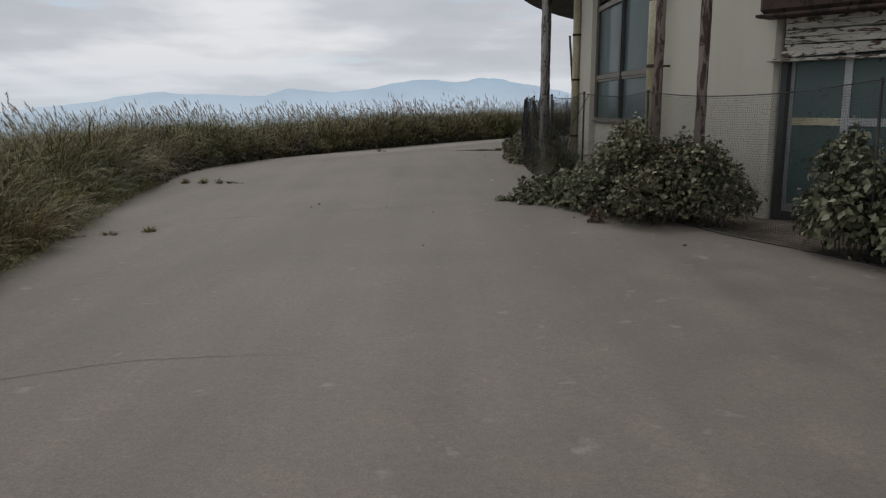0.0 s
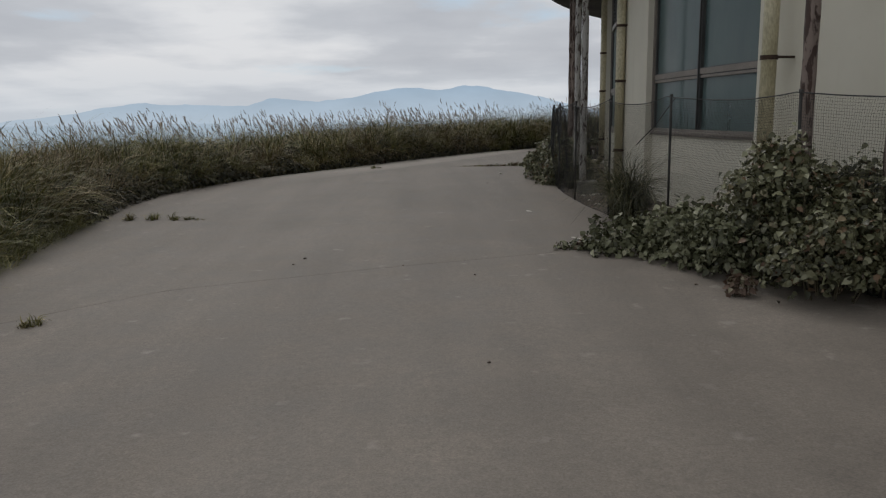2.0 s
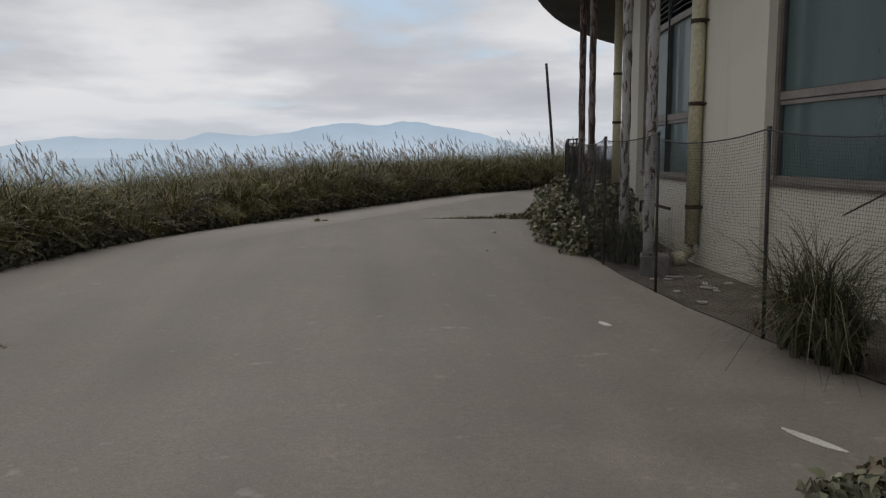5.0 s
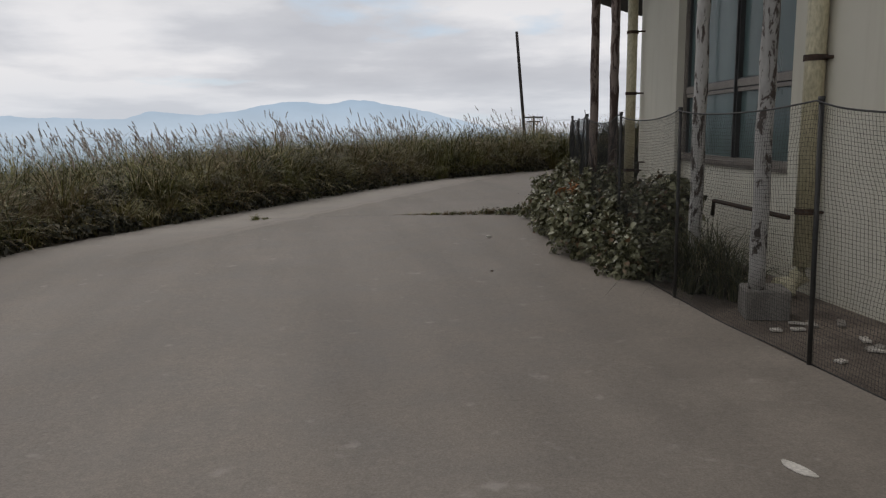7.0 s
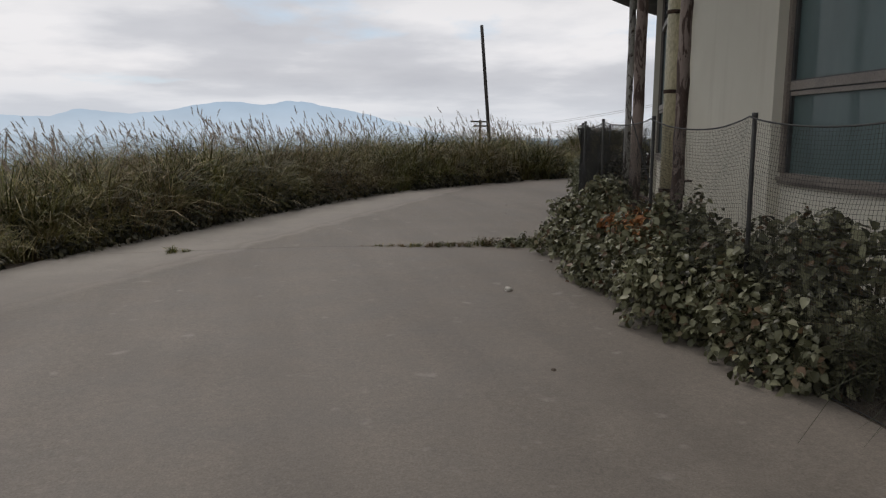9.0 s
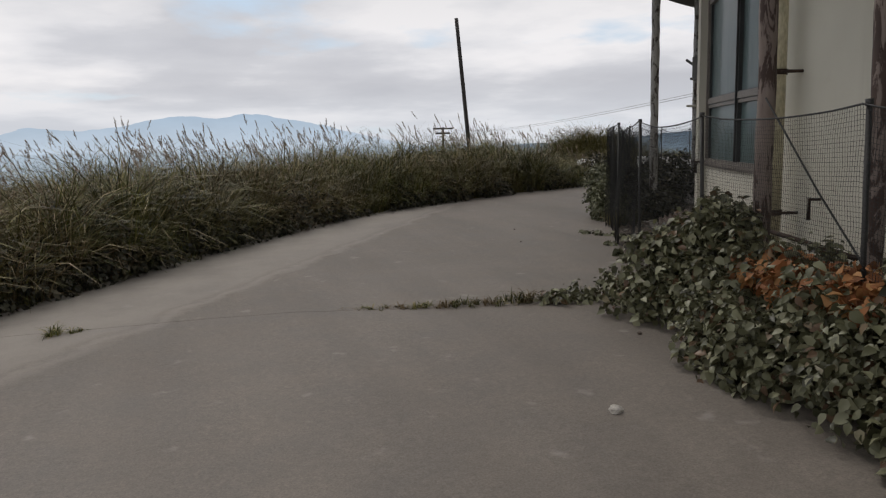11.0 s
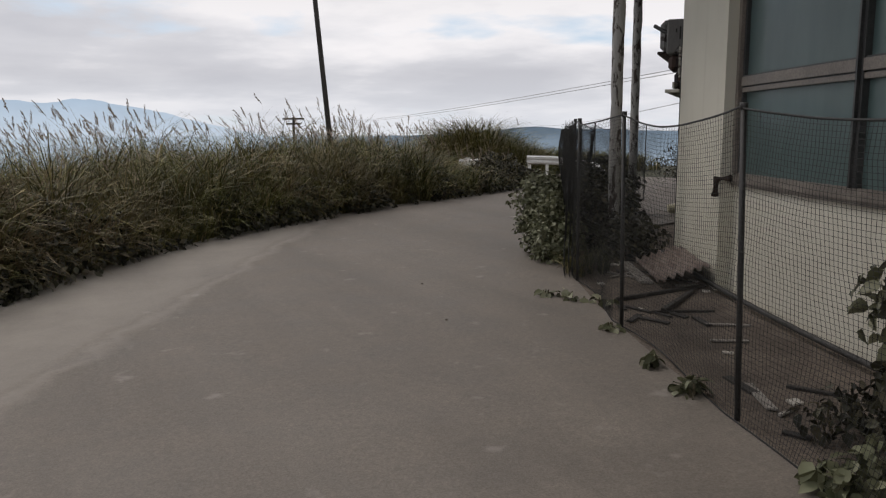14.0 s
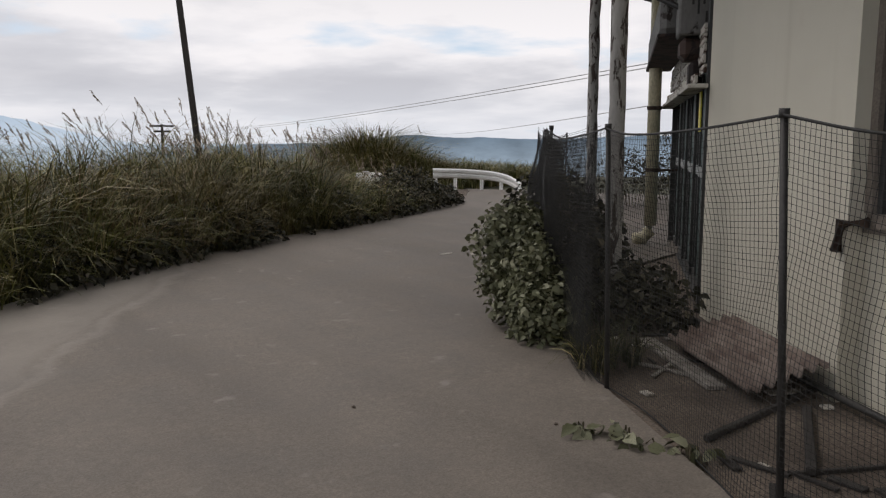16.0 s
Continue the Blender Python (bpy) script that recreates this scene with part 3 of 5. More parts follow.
build_roof()
for k, spec in enumerate(WINDOWS):
    build_window(k, *spec)


def shop_front(number, corner, heading, length, door_label):
    """A set-back flat front with glazed doors, broken slats above and a shutter box. heading: degrees of its run from +x."""
    base = gz(*corner)
    m = Matrix.Translation((corner[0], corner[1], 0)) @ Matrix.Rotation(radians(heading), 4, "Z")
    side = 1 if number == 2 else -1          # the outer side in local y
    out = lambda y: side * y

    def slab(bm, x0, x1, y0, y1, z0, z1, bevel=0.0, mm=Matrix()):
        ya, yb = sorted((out(y0), out(y1)))
        box(bm, (x0, ya, z0), (x1, yb, z1), m @ mm, bevel)

    bm = bmesh.new()
    slab(bm, 0.0, length, -0.25, -0.05, 2.5, ROOF_Z + 0.02)
    slab(bm, 0.0, 0.03, -0.25, 0.0, -0.05, 2.5)
    slab(bm, length - 0.12, length, -0.25, 0.02, -0.05, 2.5)
    slab(bm, 0.03, length - 0.12, -0.28, -0.25, -0.05, 2.5)
    thing("wall_shop_%d" % number, bm, M_INNER, "plain wall round the disused shop front", "wall", kind="structure")
    d = holder("door_%d" % number, door_label, "door", kind="structure")
    bm = bmesh.new()
    slab(bm, 0.03, 0.10, -0.12, 0.03, 0.0, 2.45)
    slab(bm, length - 0.18, length - 0.12, -0.12, 0.03, 0.0, 2.45)
    slab(bm, 0.10, length - 0.18, -0.12, 0.0, 0.0, 0.16)
    part("door_frame", bm, M_DARKFRAME, d)
    n = 8
    w = (length - 0.28) / n
    for k in range(n):
        x0, x1 = 0.10 + k * w, 0.10 + (k + 1) * w
        off = -0.05 if k % 2 else -0.075
        bm = bmesh.new()
        slab(bm, x0 + 0.002, x0 + 0.045, off - 0.02, off + 0.02, 0.16, 2.2)
        slab(bm, x1 - 0.045, x1 - 0.002, off - 0.02, off + 0.02, 0.16, 2.2)
        slab(bm, x0 + 0.045, x1 - 0.045, off - 0.02, off + 0.02, 0.16, 0.24)
        slab(bm, x0 + 0.045, x1 - 0.045, off - 0.02, off + 0.02, 2.12, 2.2)
        leaf = part("door_leaf", bm, M_ALU if number == 1 else M_DARKFRAME, d)
        bm = bmesh.new()
        slab(bm, x0 + 0.045, x1 - 0.045, off - 0.018, off + 0.026, 1.11, 1.19)
        part("door_rail", bm, M_PIPE if k == 0 else M_ALU, leaf, "yellowed door rail" if k == 0 else "")
        for z0, z1 in ((0.24, 1.11), (1.19, 2.12)):
            bm = bmesh.new()
            slab(bm, x0 + 0.045, x1 - 0.045, off - 0.004, off + 0.004, z0, z1)
            ob = part("pane", bm, M_GLASS, leaf)
            ob.visible_shadow = False
    # broken weatherboards over the doors
    v = holder("slat_valance", "broken white painted wooden slats over the shop doors", "valance")
    rng = random.Random(10 + number)
    for k in range(6):
        z = 1.83 + 0.072 * k
        x = 0.06
        while x < length - 0.1:
            l = min(rng.uniform(0.9, 1.9), length - 0.06 - x)
            bm = bmesh.new()
            tilt = Matrix.Translation((x, 0, z)) @ Matrix.Rotation(radians(rng.uniform(-0.8, 0.8) - (1.5 if k == 0 else 0)), 4, "Y")
            y0 = 0.03 + (0.05 if k == 0 else 0.0) + rng.uniform(0, 0.015)
            slab(bm, 0.0, l - 0.01, y0, y0 + 0.022, 0.0, 0.066 - rng.uniform(0, 0.006), 0.003, tilt)
            part("slat", bm, M_SLAT, v)
            x += l
    bm = bmesh.new()
    slab(bm, -0.08, length, 0.03, 0.17, 1.785, 1.815, 0.004)
    part("ledge", bm, M_SLAT, v, "splintered sagging wooden ledge")
    b = holder("shutter_box", "rusty brown sheet-metal shutter box above doors", "shutter box")
    bm = bmesh.new()
    slab(bm, -0.12 if number == 1 else 0.8, length, 0.02, 0.34, 2.27, 2.62, 0.05)
    part("casing", bm, M_RUSTBOX if number == 1 else M_GREYBOX, b)
    bm = bmesh.new()
    slab(bm, -0.14 if number == 1 else 0.78, length, 0.06, 0.36, 2.24, 2.275, 0.008)
    part("lower_lip", bm, M_RUSTBOX, b)
    return m, out


m1, _ = shop_front(1, (3.69, 8.76), -50.0, 5.2, "aluminium glazed sliding doors behind a plant thicket")
m2, _ = shop_front(2, (6.37, 27.07), 40.6, 4.2, "dark framed narrow glazed doors of a closed shop")


def end_fittings():
    """Broken grey signal box, hanging parts and a yellow notice by the second shop front."""
    b = holder("meter_box", "grey metal box with peeling paint on the wall corner", "meter box")
    rot = m2
    bm = bmesh.new()
    box(bm, (0.38, -0.03, 2.21), (0.72, 0.22, 2.57), rot, 0.015)
    part("casing", bm, M_GREYBOX, b)
    bm = bmesh.new()
    for y, z, h in ((0.12, 2.43, 0.04), (0.08, 2.36, 0.13), (0.04, 2.43, 0.04), (0.02, 2.30, 0.08)):
        box(bm, (0.374, y - 0.008, z), (0.381, y + 0.008, z + h), rot)
    part("mark", bm, M_BLACKPOST, b, "dark unreadable painted strokes")
    bm = bmesh.new()
    tube(bm, [rot @ Vector((0.5, 0.19, 2.42)), rot @ Vector((0.66, 0.38, 2.54))], 0.022, 8)
    part("arm", bm, M_BLACKPOST, b)
    bm = bmesh.new()
    box(bm, (0.42, 0.0, 2.03), (0.74, 0.2, 2.20), rot, 0.04)
    box(bm, (0.40, 0.03, 1.80), (0.62, 0.13, 2.02), rot, 0.03)
    part("rusted_remnant", bm, M_RUSTBOX, b, "blackened hanging sheet-metal remains")
    n = holder("notice", "small yellow notice plate on the door frame", "sign")
    bm = bmesh.new()
    box(bm, (0.30, 0.032, 1.48), (0.42, 0.042, 1.78), rot)
    part("plate", bm, M_YELLOW, n)


end_fittings()

# rear of the building, never seen, closes the place
bm = bmesh.new()
arc_box(bm, -75, -32, -0.6, -0.3, 0, ROOF_Z + 0.02, 2.0)
arc_box(bm, 43, 47, -3.0, -2.7, 0, ROOF_Z + 0.02, 2.0)
thing("wall_rear", bm, M_WALL, "plain cream outer wall closing the building", "wall", kind="structure")


# ---- poles, drain pipes ----
def pole(a, dr, radius, mat, label, top=4.22, block=False, seed=1, at=None, lean=0.0):
    rng = random.Random(seed)
    p = at or pol(a, dr)
    z0 = gz(p[0], p[1]) + (0.19 if block else -0.03)
    p0 = Vector((p[0], p[1], z0))
    ob = holder("support_pole", label, "pole", "poles under the eave")
    bm = bmesh.new()
    k = 26
    pts = [p0 + Vector((rng.uniform(-.004, .004) + lean * j / k, rng.uniform(-.004, .004), (top - z0) * j / k)) for j in range(k + 1)]
    rad = [radius * (1 + rng.uniform(-0.05, 0.05)) for _ in pts]
    tube(bm, pts, rad, 14, 0.035, rng)
    part("shaft", bm, mat, ob, smooth=True)
    if block:
        bm = bmesh.new()
        m = Matrix.Translation((p[0] + 0.09, p[1] + 0.04, z0 - 0.2)) @ Matrix.Rotation(radians(-20), 4, "Z")
        box(bm, (-0.15, -0.14, -0.02), (0.15, 0.14, 0.2), m, 0.015)
        part("footing", bm, M_BLOCK, ob, "weathered concrete footing block")
    return ob


BROWNP, GREYP = "round pole with peeling pinkish-brown paint under the eave", "round pole with flaking grey-white paint under the eave"
pole(-15.37, 0.80, 0.058, M_POLE_PINK, BROWNP, seed=2)
pole(-13.44, 0.90, 0.058, M_POLE_PINK, BROWNP, seed=3)
pole(1.9, 0.83, 0.056, M_POLE_GREY, "flaking grey-white pole on a concrete block under the eave", block=True, seed=4)
pole(4.62, 0.79, 0.054, M_POLE_GREY, GREYP, seed=5)
pole(12.46, 0.75, 0.054, M_POLE_PINK, BROWNP, seed=6)
pole(14.99, 0.87, 0.056, M_POLE_PINK, BROWNP, seed=7)
pole(32.38, 0.55, 0.062, M_POLE_GREY, GREYP, seed=8)
pole(41.19, 0.08, 0.062, M_POLE_GREY, GREYP, seed=9)


def drain_pipe(a, dr, radius=0.075, brackets=(0.72, 1.86, 2.75), at=None):
    p = at or pol(a, dr)
    z0 = gz(p[0], p[1])
    ob = holder("drain_pipe", "cream plastic drain pipe strapped to the curved wall", "drain pipe", "drain pipes")
    q = pol(a, PIER) if not at else Vector((at[0] + 0.25, at[1] - 0.12, 0))
    bm = bmesh.new()
    tube(bm, [(p[0], p[1], z0 + 0.22), (p[0], p[1], 4.2)], radius, 16)
    part("pipe", bm, M_PIPE, ob, smooth=True)
    bm = bmesh.new()
    o = (Vector((p[0], p[1], 0)) - Vector((q.x, q.y, 0))).normalized()
    tube(bm, [Vector((p[0], p[1], z0 + 0.26)), Vector((p[0], p[1], z0 + 0.14)) + o * 0.02, Vector((p[0], p[1], z0 + 0.06)) + o * 0.1, Vector((p[0], p[1], z0 + 0.05)) + o * 0.2], radius * 1.12, 14)
    part("outlet_bend", bm, M_PIPE, ob, smooth=True)
    for z in brackets:
        bm = bmesh.new()
        tube(bm, [(p[0], p[1], z - 0.022), (p[0], p[1], z + 0.022)], radius * 1.13, 16)
        dirn = (Vector((q.x, q.y, 0)) - Vector((p[0], p[1], 0))).normalized()
        side = Vector((-dirn.y, dirn.x, 0))
        tube(bm, [Vector((p[0], p[1], z)) - side * (radius + 0.02), Vector((q.x, q.y, z)) - side * (radius + 0.02)], 0.013, 6)
        part("bracket", bm, M_IRON, ob, "rusty iron strap")


for a, out in ((-10.02, 0.29), (3.28, 0.155), (18.2, 0.25)):
    drain_pipe(a, out)
drain_pipe(41.6, -0.65, 0.075, (1.05, 1.78), at=(9.04, 29.7))


def iron_bar(pts, label, r=0.018):
    bm = bmesh.new()
    tube(bm, pts, r, 8)
    thing("iron_bar", bm, M_IRON, label, "iron bar", "iron bars by the wall", smooth=True)


iron_bar([pol(2.0, 0.6, 0.74), pol(5.4, 0.5, 0.73), pol(5.45, 0.5, 0.60)], "rusty horizontal iron bar tied between poles")
iron_bar([pol(13.6, 0.55, 0.62), pol(18.2, 0.55, 0.66)], "rusty horizontal iron bar tied beside the wall")
iron_bar([pol(17.0, 0.0, 0.86), pol(17.0, 0.16, 0.86), pol(17.0, 0.16, 0.70)], "short rusty wall bracket")
iron_bar([pol(-14.4, 0.0, 0.62), pol(-14.4, 0.2, 0.62), pol(-14.4, 0.2, 0.5)], "short rusty wall bracket")
iron_bar([pol(27.1, 0.03, 1.03), pol(27.36, 0.1, 1.02), pol(27.42, 0.1, 0.88)], "rusty bent flashing at the window sill", 0.03)

# ---- net fence ----
POSTS = [-27.0, -21.8, -13.95, -9.1, -4.9, -0.6, 3.55, 7.2, 11.3, 16.05, 20.8, 24.82, 28.5]
FD = 1.13
TAIL = [(5.81, 28.12), (6.5, 28.9), (7.6, 30.0), (8.9, 31.0), (10.0, 31.6)]


def build_fence():
    f = holder("net_fence", "black net fence on thin dark posts along the building", "fence")
    rng = random.Random(5)
    spots = [gpol(a, FD) for a in POSTS] + [Vector((x, y, gz(x, y))) for x, y in TAIL]
    line = []
    for k, p in enumerate(spots):
        h = 1.505 - p.z + rng.uniform(-0.015, 0.015)
        thin = k > len(POSTS)
        r = 0.009 if thin else 0.0135
        bm = bmesh.new()
        lean = Vector((rng.uniform(-.005, .005), rng.uniform(-.005, .005), 0))
        foot = gpol(POSTS[k] - (0.3 if POSTS[k] > 15 else 0.12), FD + 0.01) if k < len(POSTS) else p
        tube(bm, [foot + Vector((0, 0, -0.05)), foot.lerp(p + lean, 0.5) + Vector((0, 0, h / 2)), p + lean + Vector((0, 0, h))], r, 8)
        tube(bm, [p + lean + Vector((0, 0, h - 0.02)), p + lean + Vector((0, 0, h + 0.012))], r * 1.35, 8)
        part("post", bm, M_BLACKPOST, f, smooth=True)
        line.append(h - 0.015)
    cell = 0.0235
    # columns of the net along the ground line, sagging between the posts
    cols = []
    for k in range(len(spots) - 1):
        p, q = spots[k], spots[k + 1]
        arc = k < len(POSTS) - 1
        length = (q - p).length
        n = int(length / cell)
        for j in range(n):
            t = j / n
            g = gpol(POSTS[k] + (POSTS[k + 1] - POSTS[k]) * t, FD) if arc else p.lerp(q, t)
            sag = 4 * t * (1 - t)
            top = line[k] * (1 - t) + line[k + 1] * t - sag * (0.065 + 0.02 * math.sin(k * 2.1))
            out = (Vector((g.x - CX, g.y - CY, 0))).normalized()
            cols.append((g, top, out, sag, k))
    rows = int(1.42 / cell)
    grid = np.zeros((len(cols), rows + 1, 3))
    for i, (g, top, out, sag, k) in enumerate(cols):
        for r in range(rows + 1):
            z = r / rows
            belly = sag * (0.05 * math.sin(z * 3.1 + k) + 0.03 * math.sin(z * 7 + k * 1.7)) + 0.018 * math.sin(i * 0.09 + z * 5)
            slip = 0.02 * math.sin(i * 0.05 + z * 4.0) + 0.008 * math.sin(i * 0.31 + r * 0.4)
            p = g + out * (0.02 + belly)
            grid[i, r] = (p.x + out.y * slip, p.y - out.x * slip, g.z + 0.005 + top * z - 0.012 * sag * math.sin(z * 3.14) * math.sin(k * 1.3))
    verts, faces = [], []

    def strand(P, w):
        """Three-sided cord along P."""
        P = np.asarray(P)
        d = np.gradient(P, axis=0)
        d /= np.linalg.norm(d, axis=1)[:, None] + 1e-9
        ref = np.where(np.abs(d[:, 2:3]) > 0.7, np.array([[1.0, 0, 0]]), np.array([[0, 0, 1.0]]))
        u = np.cross(d, ref)
        u /= np.linalg.norm(u, axis=1)[:, None] + 1e-9
        v = np.cross(d, u)
        base = sum(len(x) for x in verts)
        n = len(P)
        ring = np.stack([P + w * (math.cos(a) * u + math.sin(a) * v) for a in (0, 2.094, 4.189)], 1)
        verts.append(ring.reshape(-1, 3))
        i = np.arange(n - 1) * 3
        for s in range(3):
            e = (s + 1) % 3
            faces.append(np.stack([base + i + s, base + i + e, base + i + 3 + e, base + i + 3 + s], 1))

    for i in range(0, len(cols)):
        strand(grid[i, ::6] if (rows % 6 == 0) else np.vstack([grid[i, ::6], grid[i, -1:]]), 0.00105)
    for r in range(rows + 1):
        strand(grid[::2, r], 0.00105)
    folded = [i for i, c in enumerate(cols) if c[4] >= len(POSTS) - 1 and c[4] <= len(POSTS)]
    for shift in (0.03, 0.07):
        for i in folded:
            out = np.array(cols[i][2])
            strand(grid[i, ::6] + out * shift + np.array([0, 0, -0.02]), 0.00105)
        for r in range(0, rows + 1):
            strand(grid[folded[0]:folded[-1]:2, r] + np.array(cols[folded[0]][2]) * shift + np.array([0, 0, 0.011]), 0.00105)
    me = mesh_np("net", np.vstack(verts), np.vstack(faces), M_NET)
    ob = new("net", me)
    ob.parent = f
    tagged(ob, "fine square-meshed black netting", kind="stuff")
    verts.clear(), faces.clear()
    strand(grid[:, rows], 0.006)
    strand(grid[:, 0], 0.005)
    ob = new("edge_rope", mesh_np("edge_rope", np.vstack(verts), np.vstack(faces), M_NET))
    ob.parent = f
    for a, b, za, zb in ((11.3, 14.2, 0.5, 1.5), (-8.7, -6.4, 1.42, 0.9)):
        bm = bmesh.new()
        tube(bm, [gpol(a, 1.0, za), gpol((a + b) / 2, 1.0, (za + zb) / 2 - 0.03), gpol(b, 1.02, zb)], 0.006, 5)
        part("guy_rope", bm, M_NET, f)


build_fence()


# ---- vegetation ----
LEAF_V = np.array([(0, 0, 0), (-0.34, 0.24, 0.10), (-0.31, 0.62, 0.08), (0, 1.04, -0.18), (0.32, 0.58, 0.09), (0.35, 0.22, 0.09), (0, 0.3, -0.02), (0, 0.68, -0.05)], float)
LEAF_F = np.array([(0, 6, 1), (1, 6, 2), (6, 7, 2), (2, 7, 3), (0, 5, 6), (5, 4, 6), (6, 4, 7), (4, 3, 7)])
SMALL_V = np.array([(0, 0, 0), (-0.27, 0.42, 0.07), (0, 1.0, -0.05), (0.27, 0.42, 0.07), (0, 0.45, 0)], float)
SMALL_F = np.array([(0, 4, 1), (1, 4, 2), (0, 3, 4), (3, 2, 4)])


def leaf_frames(rng, normals, droop=0.5):
    """Turns for leaves: the blade's face along the normal, its tip hanging out and down."""
    n = len(normals)
    nz = normals / (np.linalg.norm(normals, axis=1)[:, None] + 1e-9)
    ang = rng.uniform(0, 2 * np.pi, n)
    tip = np.stack([np.cos(ang), np.sin(ang), -droop * np.ones(n)], 1) + nz * np.array([1.0, 1.0, 0.0]) * 0.9
    y = tip - nz * (tip * nz).sum(1)[:, None]
    y /= np.linalg.norm(y, axis=1)[:, None] + 1e-9
    x = np.cross(y, nz)
    return np.stack([x, y, nz], 2)


def scatter_mesh(name, V, F, centres, turns, sizes, mat):
    n, k = len(centres), len(V)
    P = np.einsum("nij,kj->nki", turns, V) * sizes[:, None, None] + centres[:, None, :]
    faces = (F[None] + (np.arange(n) * k)[:, None, None]).reshape(-1, F.shape[1])
    return mesh_np(name, P.reshape(-1, 3), faces, mat)


def lump_leaves(rng, lumps, per_area):
    """Leaf places on and in rounded lumps: x, y, z, rx, ry, rz."""
    cs, ns = [], []
    for x, y, z, a, b, c in lumps:
        n = int(1.25 * per_area * (a * b + b * c + a * c))
        d = rng.normal(size=(n, 3))
        d[:, 2] = np.abs(d[:, 2]) * 1.1 - 0.35
        d /= np.linalg.norm(d, axis=1)[:, None]
        r = rng.uniform(0.3, 1.12, n) ** 0.6
        wob = 1 + 0.16 * np.sin(d[:, 0] * 5 + x * 7) * np.cos(d[:, 1] * 6 + y * 5)
        p = d * (r * wob)[:, None] * np.array([a, b, c]) + np.array([x, y, z])
        nn = d * 0.6 + np.array([0, 0, 0.62]) + rng.normal(size=(n, 3)) * 0.68
        g = np.array([gz(q[0], q[1]) for q in p])
        ok = p[:, 2] > g + 0.015
        cs.append(p[ok]), ns.append(nn[ok])
    return np.vstack(cs), np.vstack(ns)


def bush(name, lumps, size, per_area, label, mats, seed, singles=150, small=False, droop=0.5):
    rng = np.random.default_rng(seed)
    r2 = random.Random(seed)
    ob = holder(name, label, "bush")
    shoots = []
    for x, y, z, a, b, cc in lumps:
        for _ in range(int(5 + 9 * a)):
            t, e = r2.uniform(0, 6.28), r2.uniform(0.15, 1.4)
            q = r2.uniform(0.09, 0.15) * min(1.0, cc / 0.35)
            shoots.append((x + a * 1.0 * math.cos(t) * math.cos(e), y + b * 1.0 * math.sin(t) * math.cos(e), z + cc * 1.02 * math.sin(e), q, q, q * r2.uniform(1.1, 2.0)))
    c, n = lump_leaves(rng, lumps, per_area)
    c2, n2 = lump_leaves(rng, shoots, per_area * 0.55)
    c, n = np.vstack([c, c2]), np.vstack([n, n2])
    turns = leaf_frames(rng, n, droop)
    sizes = rng.uniform(0.38, 1.15, len(c)) * size
    V, F = (SMALL_V, SMALL_F) if small else (LEAF_V, LEAF_F)
    order = rng.permutation(len(c))
    first, rest = order[:singles], order[singles:]
    joined = new("foliage", scatter_mesh("foliage", V, F, c[rest], turns[rest], sizes[rest], mats[0]))
    joined.parent = ob
    tagged(joined, kind="stuff")
    if singles:
        me = mesh_np("leaf", V, F, mats[1])
        for k in first:
            lf = new("leaf", me)
            m = Matrix(turns[k].tolist()).to_4x4()
            m.translation = c[k]
            lf.matrix_world = m @ Matrix.Scale(float(sizes[k]), 4)
            lf.parent = ob
    bm = bmesh.new()
    for x, y, z, a, b, cc in lumps:
        for _ in range(max(5, int(14 * (a + b)))):
            d = Vector((r2.uniform(-1, 1) * a, r2.uniform(-1, 1) * b, 0)) * 0.8
            top = Vector((x, y, z)) + d + Vector((0, 0, cc * r2.uniform(0.2, 0.85)))
            foot = Vector((x + d.x * 0.45, y + d.y * 0.45, 0))
            foot.z = gz(foot.x, foot.y) - 0.01
            midp = foot.lerp(top, 0.55) + Vector((0, 0, 0.06))
            tube(bm, [foot, midp, top], [0.006, 0.005, 0.003], 4, caps=False)
    tagged(part("stem", bm, M_STEM, ob), kind="stuff")
    return ob


DARK, PALER = (M_LEAF, M_LEAF1), (M_LEAF_PALE, M_LEAF_PALE1)
bush("leafy_bush", [(2.35, 8.75, 0.38, 0.46, 0.56, 0.46), (2.70, 8.42, 0.38, 0.42, 0.5, 0.44), (2.1, 9.0, 0.50, 0.32, 0.35, 0.5), (2.9, 8.2, 0.26, 0.36, 0.4, 0.32), (2.2, 8.35, 0.28, 0.42, 0.4, 0.34), (2.8, 8.75, 0.45, 0.34, 0.45, 0.45)],
     0.064, 2200, "dense grey-green broad-leaved bush against the net fence", DARK, 1, 250)
bush("creeping_bush", [(1.82, 9.8, 0.16, 0.42, 0.52, 0.3), (1.35, 10.35, 0.10, 0.42, 0.36, 0.22), (2.05, 9.3, 0.22, 0.45, 0.5, 0.34), (1.85, 10.3, 0.14, 0.4, 0.4, 0.26), (1.05, 10.6, 0.04, 0.2, 0.14, 0.10), (0.8, 10.6, 0.02, 0.14, 0.1, 0.07)],
     0.07, 2300, "low creeping pale-tipped broad-leaved plant spreading over concrete", PALER, 2, 200)
bush("leafy_bush", [(3.45, 6.55, 0.32, 0.4, 0.45, 0.42), (3.8, 6.2, 0.42, 0.5, 0.5, 0.5), (4.3, 5.9, 0.5, 0.55, 0.55, 0.55), (4.0, 5.4, 0.4, 0.6, 0.6, 0.55), (3.7, 5.7, 0.25, 0.4, 0.4, 0.35), (3.55, 6.9, 0.5, 0.2, 0.2, 0.4)],
     0.078, 1900, "rank green broad-leaved bush in front of the shop doors", PALER, 3, 150)
